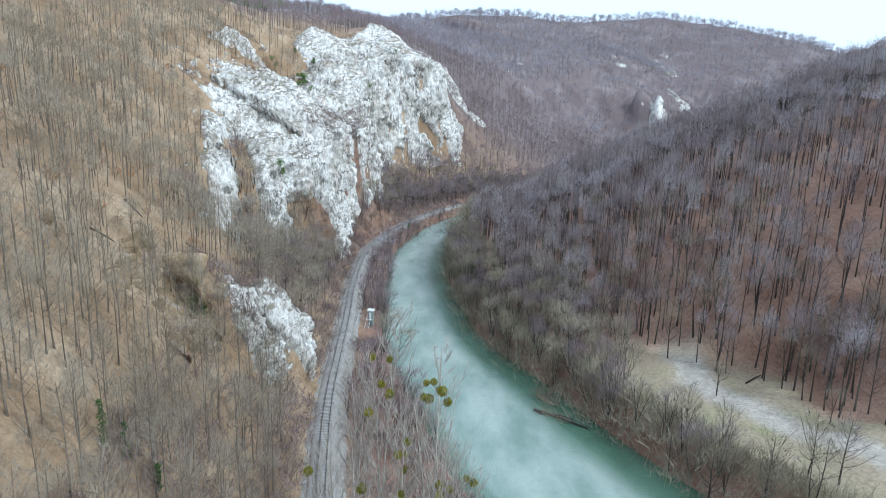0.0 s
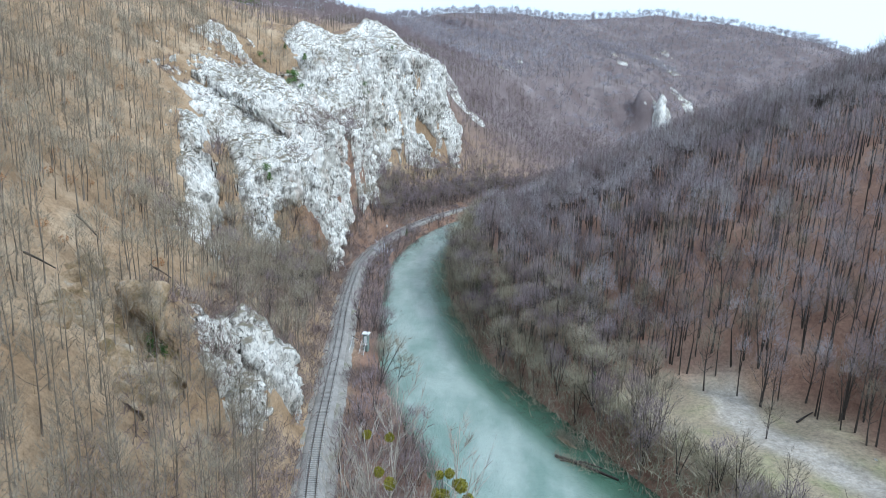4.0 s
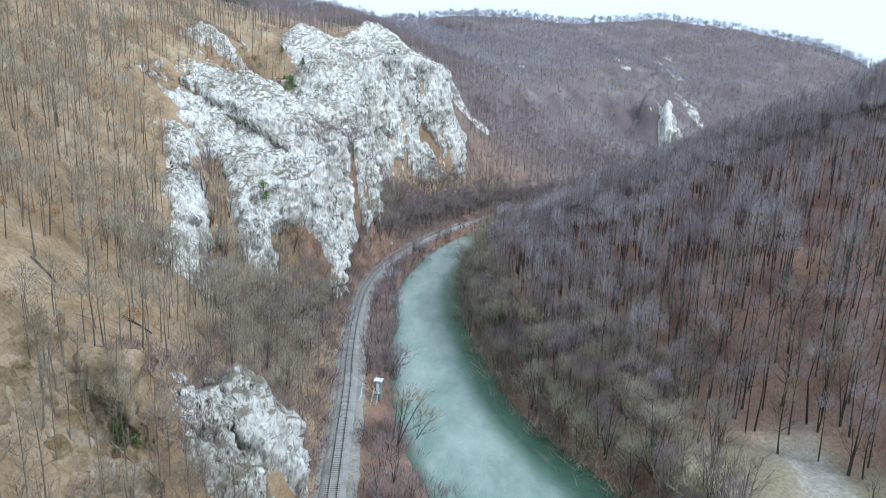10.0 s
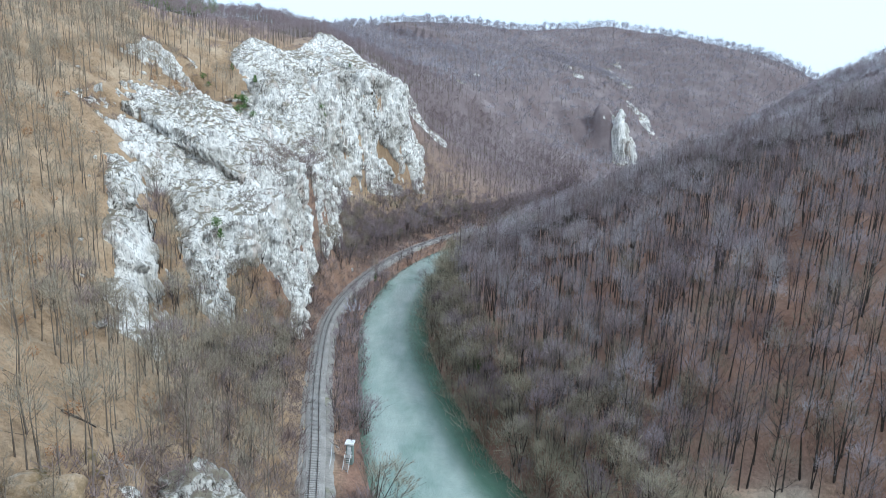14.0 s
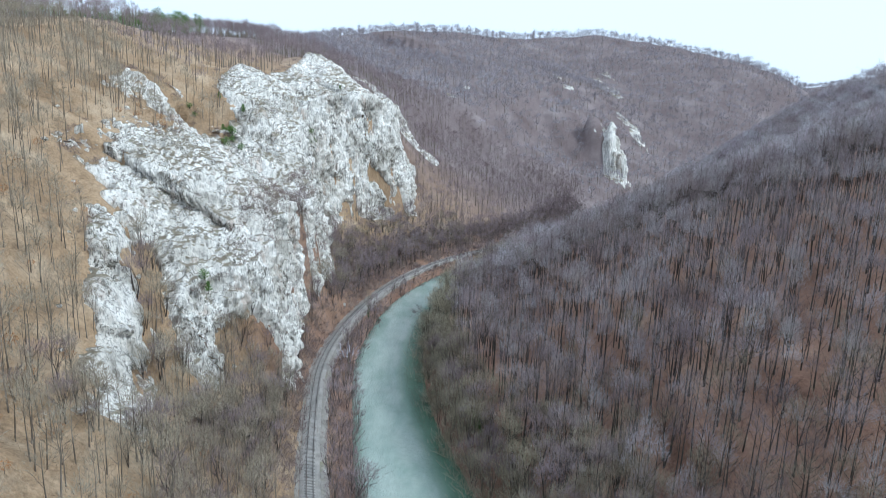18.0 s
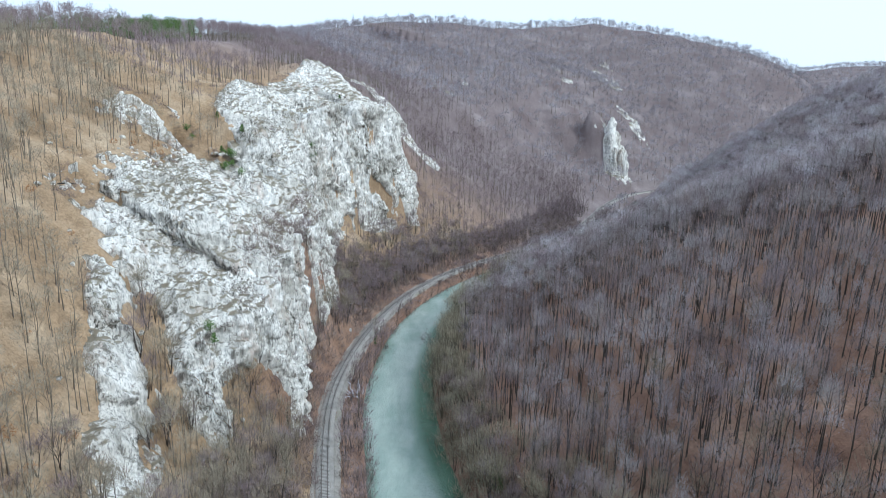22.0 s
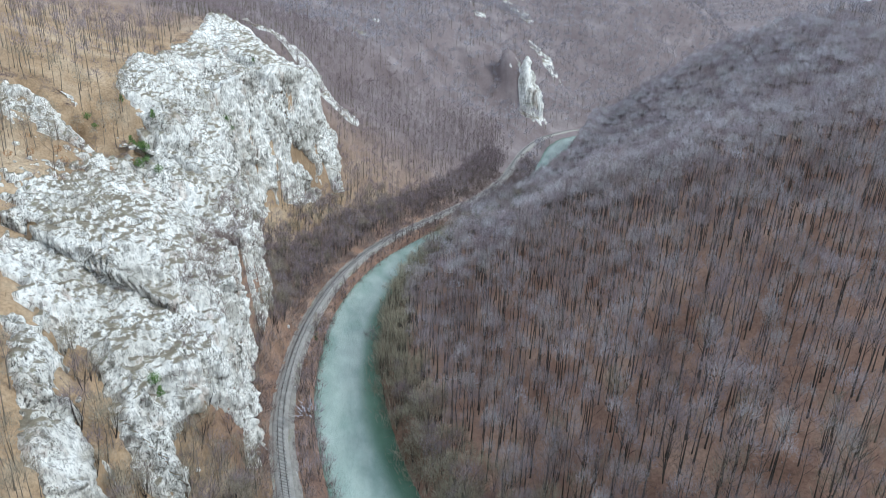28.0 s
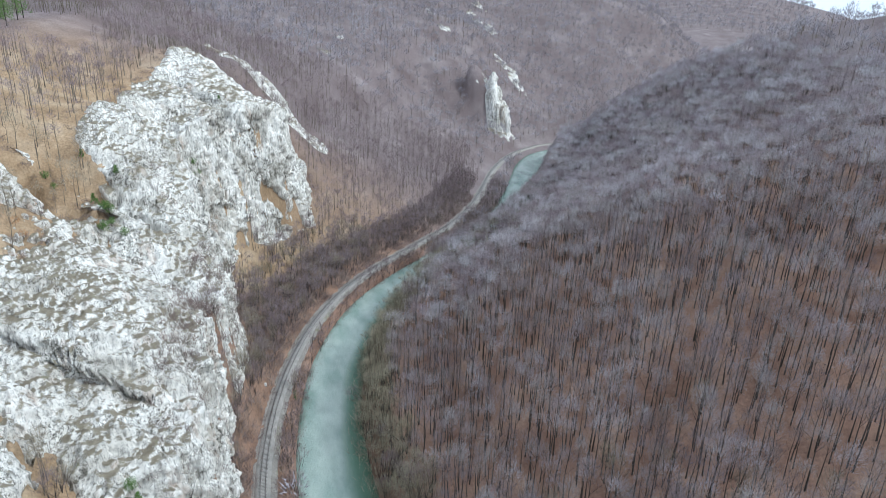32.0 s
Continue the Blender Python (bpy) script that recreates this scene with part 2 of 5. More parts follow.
M_GREEN = dappled("evergreen_leaves", [(0.3, (0.055, 0.10, 0.03)), (0.7, (0.11, 0.18, 0.055))], 0.4, 2.0, 0.7)
M_MISTLETOE = dappled("mistletoe_leaves", [(0.3, (0.15, 0.15, 0.02)), (0.7, (0.32, 0.29, 0.04))], 0.6, 3.0, 0.7)
M_PINE = dappled("pine_needles", [(0.3, (0.09, 0.16, 0.04)), (0.7, (0.17, 0.27, 0.08))], 0.4, 2.0, 0.7)
M_RUSSET = dappled("dead_beech_leaves", [(0.3, (0.32, 0.16, 0.07)), (0.7, (0.45, 0.25, 0.12))], 0.5, 2.0)
M_WHITE = dappled("white_paint", [(0.3, (0.62, 0.62, 0.60)), (0.7, (0.8, 0.8, 0.78))], 0.8, 6.0, 0.6)
M_GREENPAINT = dappled("grey_green_paint", [(0.3, (0.16, 0.20, 0.18)), (0.7, (0.25, 0.30, 0.27))], 0.8, 6.0, 0.6)


# ---- arithmetic of the land ----
def lattice(ix, iy, iz):
    h = (ix * 374761393 + iy * 668265263 + iz * 1274126177) & 0xFFFFFFFF
    h = ((h ^ (h >> 13)) * 1274126177) & 0xFFFFFFFF
    return ((h ^ (h >> 16)) & 0xFFFF) / 32767.5 - 1


def vnoise(x, y, z=0.0):
    """Smooth value noise, about -1 to 1, for arrays."""
    x, y, z = np.broadcast_arrays(np.asarray(x, float), np.asarray(y, float), np.asarray(z, float))
    fx, fy, fz = np.floor(x), np.floor(y), np.floor(z)
    ix, iy, iz = fx.astype(np.int64), fy.astype(np.int64), fz.astype(np.int64)
    u, v, w = x - fx, y - fy, z - fz
    u, v, w = (s * s * (3 - 2 * s) for s in (u, v, w))
    out = 0
    for a in (0, 1):
        for c in (0, 1):
            for d in (0, 1):
                out = out + lattice(ix + a, iy + c, iz + d) * (u if a else 1 - u) * (v if c else 1 - v) * (w if d else 1 - w)
    return out


def fbm(x, y, z=0.0, octaves=4, gain=0.5):
    out, amp, f = 0, 1.0, 1.0
    for k in range(octaves):
        out = out + amp * vnoise(x * f + 17 * k, y * f, z * f)
        amp, f = amp * gain, f * 2.03
    return out


def smooth(t):
    t = np.clip(t, 0, 1)
    return t * t * (3 - 2 * t)


def curve_through(points, step=8.0):
    """Catmull-Rom through rows of numbers, sampled densely."""
    p = np.array(points, float)
    p = np.vstack([2 * p[0] - p[1], p, 2 * p[-1] - p[-2]])
    out = []
    for k in range(1, len(p) - 2):
        n = max(2, int(min(40, np.linalg.norm(p[k + 1, :2] - p[k, :2]) / step)))
        t = np.linspace(0, 1, n, endpoint=False)[:, None]
        a, b, c, d = p[k - 1 : k + 3]
        out.append(0.5 * (2 * b + (c - a) * t + (2 * a - 5 * b + 4 * c - d) * t**2 + (3 * b - a - 3 * c + d) * t**3))
    return np.vstack(out + [p[-2:-1]])


def near(line, x, y):
    """Signed distance to a line (to the left of its way: positive), and its further columns at the nearest place."""
    x, y = np.ravel(x), np.ravel(y)
    a, d = line[:-1], np.diff(line, axis=0)
    ll = (d[:, :2] ** 2).sum(1)
    dist, extra = np.empty(len(x)), np.empty((len(x), line.shape[1] - 2))
    for s in range(0, len(x), 20000):
        px, py = x[s : s + 20000, None] - a[:, 0], y[s : s + 20000, None] - a[:, 1]
        t = np.clip((px * d[:, 0] + py * d[:, 1]) / ll, 0, 1)
        q = (px - t * d[:, 0]) ** 2 + (py - t * d[:, 1]) ** 2
        k = q.argmin(1)
        r = np.arange(len(k))
        side = d[k, 0] * py[r, k] - d[k, 1] * px[r, k]
        dist[s : s + 20000] = np.sqrt(q[r, k]) * np.where(side >= 0, 1, -1)
        extra[s : s + 20000] = a[k, 2:] + t[r, k][:, None] * d[k, 2:]
    return dist, extra


RAIL = curve_through([(140, -600), (60, -250), (12, -60), (-8, 20), (-18, 75), (-24, 110), (-27.3, 139), (-30, 165), (-33.6, 195), (-36.3, 228), (-36.8, 250), (-34.8, 272), (-29.8, 299), (-21.5, 328), (-9.5, 358), (6.5, 386.5), (25, 411), (46, 432), (69, 454), (96, 482), (129, 528), (177, 615), (214, 667), (246, 697), (280, 715), (340, 718), (450, 690), (650, 630), (1000, 560), (2600, 480)], 5)
RIVER = curve_through([(420, -600, 16), (200, -200, 18), (83, 4, 19), (28, 88.5, 18.5), (11.5, 125.5, 16.5), (-2, 157, 14), (-8.5, 189.7, 12.5), (-12.7, 225, 10.8), (-14, 258, 11), (-11, 290, 10.5), (-2, 328, 10.5), (18, 370, 10.5), (44, 402, 10), (78, 434, 10), (118, 472, 10), (160, 525, 11), (196, 583, 13), (228, 640, 14), (264, 682, 13), (320, 696, 13), (440, 668, 13), (640, 606, 13), (1000, 536, 13), (2600, 456, 13)], 6)
FOOT = curve_through([(60, -600, 45), (-10, -150, 36), (-38, 0, 27), (-47, 60, 27), (-52, 110, 27), (-60, 148, 25), (-63, 185, 17), (-45.5, 230, 4), (-47, 262, 8), (-41.5, 298, 18), (-43, 320, 20), (-44, 370, 24), (-40, 398, 23), (-3, 440, 20), (2, 456, 23), (26, 500, 30), (62, 570, 32), (112, 645, 30), (170, 722, 28), (245, 760, 26), (320, 800, 25), (430, 800, 22), (650, 790, 20), (1000, 740, 20), (2600, 660, 20)])
BROW = curve_through([(-40, -600, 95), (-70, -150, 82), (-84, 0, 72), (-86, 80, 62), (-91, 140, 56), (-99, 185, 60), (-104, 232, 70), (-108, 276, 80), (-98, 320, 84), (-88, 362, 94), (-82, 410, 98), (-63, 462, 106), (-35, 530, 92), (20, 610, 80), (75, 680, 82), (145, 780, 97), (215, 850, 110), (320, 910, 92), (450, 900, 84), (560, 890, 45), (650, 880, 28), (1000, 850, 25), (2600, 770, 50)])
HILL = curve_through([(-140, -600, 130), (-150, -150, 120), (-150, 0, 112), (-148, 150, 98), (-150, 270, 100), (-160, 380, 118), (-135, 470, 120), (-100, 590, 128), (-40, 750, 122), (50, 850, 128), (140, 940, 140), (250, 1030, 145), (430, 1000, 140), (545, 965, 125), (665, 945, 45), (1000, 910, 30), (2600, 830, 50)])
RIDGE = curve_through([(-420, -600, 150), (-400, 0, 125), (-330, 400, 118), (-282, 535, 122), (-235, 612, 132), (-168, 690, 140), (-125, 750, 141), (-93, 850, 148), (-72, 1040, 180), (-9, 1060, 192), (72, 1060, 192), (205, 1130, 192), (317, 1150, 205), (404, 1130, 194), (487, 1095, 176), (600, 1060, 143), (700, 1020, 72), (800, 1000, 40), (1100, 960, 35), (2600, 900, 60)], 14)
# The upper edge of the steep walls.
EDGE = curve_through([(10, -600, 70), (-40, -150, 59), (-61, 0, 49), (-66, 60, 44), (-70, 110, 41), (-76, 148, 40), (-80, 185, 38), (-67, 211, 38), (-51, 231, 44), (-51, 250, 52), (-50, 275, 52), (-46, 298, 50), (-51, 322, 60), (-60, 352, 86), (-67, 377, 84), (-55, 394, 88), (-42, 410, 88), (-14, 441, 84), (-27, 478, 76), (-10, 525, 62), (20, 585, 58), (90, 660, 56), (158, 750, 61), (255, 795, 62), (330, 850, 56), (440, 845, 51), (600, 835, 24), (1000, 795, 24), (2600, 715, 35)])
BANDS = [RAIL, FOOT, EDGE, BROW, HILL, RIDGE]

# Heads and hollows of the western cliffs: x, y, radius, height.
KNOLLS = [(-80, 356, 13, 4), (-45, 460, 14, 9), (-64, 458, 15, 4), (-39, 546, 13, 5), (-10, 545, 11, 7), (-74, 262, 16, 6), (-110, 316, 9, 6), (-93, 316, 9, -9), (-66, 395, 9, -10), (-20, 500, 12, 8), (420, 520, 190, 55), (-20, 520, 14, 6)]
# The front outcrop: a steep-sided block.
BLOCKS = [(-44, 105.5, 8, 8), (-36, 120.5, 7.5, 11), (-70, 178, 5.5, 2), (-77, 193, 6, 3), (-83, 208, 6, 4), (224, 724, 12, 24), (208, 737, 18, 32), (186, 752, 32, 15)]
# Gullies that run up the cliff: from x, y to x, y, width, depth.
GULLIES = [(-58, 188, -79, 219, 6.5, 10), (-60, 316, -92, 331, 5, 15), (-44, 374, -84, 388, 7, 24), (-35, 407, -66, 432, 4.5, 13), (-66, 140, -90, 150, 10, 4), (12, 462, -48, 520, 9, 17), (-45, 283, -80, 302, 5.5, 13)]


def land(x, y, detail=True):
    """Height of the ground for arrays."""
    shape = np.shape(x)
    x, y = np.ravel(np.asarray(x, float)), np.ravel(np.asarray(y, float))
    rail, _ = near(RAIL, x, y)
    river, half = near(RIVER, x, y)
    half = half[:, 0]
    z = np.full(len(x), 0.0)
    # East bank, bench and hill.
    out = -river - half
    bench = 20 + 26 * smooth((165 - y) / 60)
    hill = np.maximum(0, out - bench)
    east = -5.5 + 9.0 * smooth((out + 1.5) / 8) + 0.03 * np.clip(out, 0, 60) + 0.485 * hill * smooth(hill / 25) - 0.00012 * np.clip(hill, 0, 600) ** 2
    # Between track and water.
    gap = np.where(rail < 0, -rail, 0)
    left = river - half
    t = smooth(left / np.maximum(0.1, left + np.maximum(gap - 5.5, 0)))
    west = -5.5 + 5.0 * smooth((left + 1.5) / 4.5) * (0.35 + 0.65 * t)
    z = np.where(river < 0, east, west)
    # West of the track: band by band.
    before, low = rail, np.full(len(x), -0.5)
    side = rail > 0
    z = np.where(side, -0.5, z)
    for k, line in enumerate(BANDS[1:]):
        d, zz = near(line, x, y)
        zz = zz[:, 0]
        inside = (before > 0) & (d <= 0) & side
        b = np.maximum(before - (3.5 if k == 0 else 0), 0)
        t = b / np.maximum(b - d, 1e-6)
        if k == 0:
            t = t**1.15
        z = np.where(inside, low + (zz - low) * t, z)
        past = (d > 0) & side
        z = np.where(past, (np.maximum(zz - 0.12 * d, 0) if k == 4 else zz), z)
        before, low = np.where(side, d, -1), zz
    away = smooth((np.abs(rail) - 6) / 12) * smooth((np.abs(river) - half - 3) / 10)
    for kx, ky, r, h in KNOLLS:
        z = z + h * np.exp(-((x - kx) ** 2 + (y - ky) ** 2) / (r * r)) * away
    for x0, y0, x1, y1, w, h in GULLIES:
        dx, dy = x1 - x0, y1 - y0
        t = np.clip(((x - x0) * dx + (y - y0) * dy) / (dx * dx + dy * dy), 0, 1)
        q = (x - x0 - t * dx) ** 2 + (y - y0 - t * dy) ** 2
        z = z - h * (1 - 0.5 * t) * smooth(0.25 + t * 2.5) * np.exp(-q / (w * w)) * away
    for kx, ky, r, h in BLOCKS:
        z = z + h * np.exp(-(((x - kx) ** 2 + (y - ky) ** 2) / (r * r)) ** 3) * smooth((np.abs(rail) - 4) / 5)
    # Far hills beyond the bend of the valley.
    far = np.hypot(x - 1800, y - 2400)
    z = z + 60 * np.exp(-(np.hypot(x - 1100, y - 1650) / 420) ** 2) + 215 * np.exp(-((far / 700) ** 2)) + 150 * np.exp(-(((x - 200) / 700) ** 2 + ((y - 2600) / 500) ** 2))
    if detail:
        z = z + away * (3.0 * fbm(x / 45, y / 45, 3.1, 3) + 0.7 * fbm(x / 7, y / 7, 1.7, 3)) + 0.12 * fbm(x / 2, y / 2, 5.0, 2)
    return z.reshape(shape)


def segment(x, y, x0, y0, x1, y1):
    dx, dy = x1 - x0, y1 - y0
    t = np.clip(((x - x0) * dx + (y - y0) * dy) / (dx * dx + dy * dy), 0, 1)
    return np.hypot(x - x0 - t * dx, y - y0 - t * dy)


def stone(x, y):
    """How far a place is bare rock: over 0 it is, under 0 it is covered."""
    shape = np.shape(x)
    x, y = np.ravel(np.asarray(x, float)), np.ravel(np.asarray(y, float))
    df, _ = near(FOOT, x, y)
    db, _ = near(BROW, x, y)
    t = df / np.maximum(df - db, 1e-3)
    t = np.where(df < 0, df / 40, np.where(db > 0, 1 + db / 50, t))
    lower = -0.03
    nose = 1 - segment(x, y, -52, 238, -60, 243) / 8 + 0.5 * smooth((y - 445) / 30)
    upper = 0.86 - 0.16 * smooth((y - 262) / 20) + 0.10 * smooth((y - 285) / 15) + 0.19 * smooth((y - 332) / 12)
    main = np.minimum.reduce([(t - lower) * 6, (upper - t) * 6, np.minimum(y - 204 - 1.27 * (x + 68) * (x < -46), y - 204 + 0.95 * (x + 66)) / 5, (492 - y) / 10, (1 - x) / 3])
    rib = np.maximum(1.15 - segment(x, y, -46, 561, -12, 543) / 7, 1.1 - segment(x, y, -12, 543, 13, 522) / 6)
    but = 1 - segment(x, y, -66, 166, -84.5, 213) / 4.8 + 0.4 * fbm(x / 5, y / 5, 3.0, 2)
    fin = 1.3 - segment(x, y, -67, 204, -75, 215) / 5.0
    knob = 1.1 - np.hypot((x + 106) / 9, (y - 315) / 11)
    # Loose white stones thinning out into the grass above the face.
    loose = smooth((t - 0.42) / 0.2) * smooth((330 - y) / 20) * smooth((y - 205) / 12) * (1.0 * vnoise(x / 3.2, y / 3.2, 7.0) + 1.0 * vnoise(x / 1.3, y / 1.3, 3.0) + 0.1)
    ragged = 0.7 * fbm(x / 13, y / 13, 2.2, 4) + 1.5 * loose
    head = 1.2 - np.hypot(x + 73, y - 353) / 12
    front = 1.1 - segment(x, y, -40, 106, -37, 122) / 5.2 + 0.45 * fbm(x / 6, y / 6, 8.0, 3)
    m = np.maximum.reduce([np.clip(main, -2, 1.2), but, fin, knob, head, front, rib, nose]) + ragged * 0.55
    for x0, y0, x1, y1, w, h in GULLIES:
        m = m - (1.5 if w > 6 else 1.0) * np.exp(-((segment(x, y, x0, y0, x1, y1) / (0.62 * w)) ** 2))
    return m.reshape(shape)


# ---- mesh helpers ----
def mesh_from(name, v, f, mats, smooth_shade=False, slots=None):
    """A mesh from arrays of vertices and of triangles or quads."""
    v, f = np.asarray(v, np.float32), np.asarray(f, np.int32)
    me = bpy.data.meshes.new(name)
    me.vertices.add(len(v))
    me.vertices.foreach_set("co", v.ravel())
    me.loops.add(f.size)
    me.loops.foreach_set("vertex_index", f.ravel())
    me.polygons.add(len(f))
    me.polygons.foreach_set("loop_start", np.arange(len(f), dtype=np.int32) * f.shape[1])
    if smooth_shade:
        me.polygons.foreach_set("use_smooth", np.ones(len(f), bool))
    for m in mats if isinstance(mats, (list, tuple)) else [mats]:
        me.materials.append(m)
    if slots is not None:
        me.polygons.foreach_set("material_index", np.asarray(slots, np.int32))
    me.update()
    me.validate()
    return me


def grid_faces(nu, nv):
    i = np.arange(nu - 1)[:, None] * nv + np.arange(nv - 1)
    return np.stack([i, i + nv, i + nv + 1, i + 1], -1).reshape(-1, 4)


def steps(*spans):
    """Coordinates with a spacing of its own for each span (start, end, step)."""
    return np.unique(np.concatenate([np.arange(a, b, s) for a, b, s in spans] + [[spans[-1][1]]]))


# ---- the ground ----
gx = steps((-2600, -600, 100), (-600, -240, 18), (-240, -130, 4), (-130, -92, 2.0), (-92, -2, 1.0), (-2, 130, 2.0), (130, 330, 5), (330, 760, 14), (760, 2800, 90))
gy = steps((-700, -40, 40), (-40, 60, 5), (60, 470, 2.0), (470, 760, 5), (760, 1250, 12), (1250, 3400, 90))
X, Y = np.meshgrid(gx, gy, indexing="ij")
Z = land(X, Y)
# Soil lies deeper where bare rock stands.
bare = (X < 45) & (X > -135) & (Y > 85) & (Y < 585)
Z[bare] -= 10.0 * smooth((stone(X[bare], Y[bare]) - 0.1) / 0.5)
Z -= 20 * np.exp(-(((X - 224) ** 2 + (Y - 724) ** 2) / 12**2) ** 3) * smooth((np.abs(near(RAIL, X, Y)[0]).reshape(X.shape) - 4) / 5)
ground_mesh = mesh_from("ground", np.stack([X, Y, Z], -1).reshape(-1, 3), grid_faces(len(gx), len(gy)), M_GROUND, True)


def lane(x, y):
    """The dirt lane on the east bank: 1 on it, 0 away from it."""
    d, _ = near(curve_through([(130, 20), (96, 66), (80, 92), (71, 108), (63, 121), (60, 140), (66, 160)]), x, y)
    return smooth(1.6 - np.abs(d + 1.5 * vnoise(np.ravel(x) / 9, np.ravel(y) / 9)) / 4.0)


rail_d, _ = near(RAIL, X, Y)
river_d, river_w = near(RIVER, X, Y)
xf, yf = X.ravel(), Y.ravel()
west_zone = smooth((rail_d + 8) / 8) * (1 - 0.55 * smooth((yf - 400) / 120)) * (1 - 0.85 * smooth((yf - 212) / 20) * smooth((30 - rail_d) / 12))
wide = -river_d - river_w[:, 0]
meadow = (river_d < 0) * smooth((wide - 3) / 6) * smooth((46 - wide + 7 * vnoise(xf / 14, yf / 14)) / 8) * smooth((150 - yf + 9 * vnoise(xf / 11, yf / 11)) / 18)
# The alpha, rising with distance, brings in the hazed litter colour.
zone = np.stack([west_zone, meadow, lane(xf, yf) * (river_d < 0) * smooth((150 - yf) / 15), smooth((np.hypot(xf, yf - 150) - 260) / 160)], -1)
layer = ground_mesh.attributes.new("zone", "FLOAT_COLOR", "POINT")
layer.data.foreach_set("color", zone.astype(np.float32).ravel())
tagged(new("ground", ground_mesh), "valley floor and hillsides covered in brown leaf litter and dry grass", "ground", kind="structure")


def ribbon(line, offsets, z, step=1):
    """Vertices of a strip along a line at the given sideways offsets (to the left: positive) and heights."""
    p = line[::step, :2]
    d = np.gradient(p, axis=0)
    d /= np.linalg.norm(d, axis=1)[:, None]
    n = np.stack([-d[:, 1], d[:, 0]], -1)
    out = [np.column_stack([p + n * o, np.full(len(p), h)]) for o, h in zip(offsets, z)]
    return np.stack(out, 1).reshape(-1, 3), grid_faces(len(p), len(offsets))


# ---- the river ----
p = RIVER[:, :2]
d = np.gradient(p, axis=0)
n = np.stack([-d[:, 1], d[:, 0]], -1) / np.linalg.norm(d, axis=1)[:, None]
cols = np.linspace(-1, 1, 21)
wv = np.stack([np.column_stack([p + n * (RIVER[:, 2:3] + 3) * c, np.full(len(p), -4.0)]) for c in cols], 1).reshape(-1, 3)
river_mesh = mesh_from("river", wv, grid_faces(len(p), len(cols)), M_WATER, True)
# Where the milky colour takes on the reflected sky: mid-stream, not at the sides.
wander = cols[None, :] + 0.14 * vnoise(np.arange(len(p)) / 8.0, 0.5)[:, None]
sky_share = smooth((wander + 0.55) / 0.4) * smooth((0.98 - wander) / 0.3)
layer = river_mesh.attributes.new("mirrored_sky", "FLOAT", "POINT")
layer.data.foreach_set("value", sky_share.astype(np.float32).ravel())
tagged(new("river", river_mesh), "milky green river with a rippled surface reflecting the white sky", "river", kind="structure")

def part(name, me, parent, label=""):
    ob = new(name, me)
    ob.parent = parent
    if label:
        ob["label"] = label
    return ob


def anchor(name, at=(0, 0, 0), label="", category="", group=""):
    ob = new(name)
    ob.location = at
    return tagged(ob, label, category, group)


# ---- limestone cliffs ----
CAVES = [(-26.3, 419.7, 46, 2.6), (-21, 423.8, 39.5, 2.8), (-38.8, 400.6, 25.6, 3.2), (-49.6, 277, 50, 2.4), (-61.5, 216, 35, 3.0), (-46.5, 259, 20, 2.6)]


def ridged(x, y, z):
    return 1 - 2 * np.abs(vnoise(x, y, z))


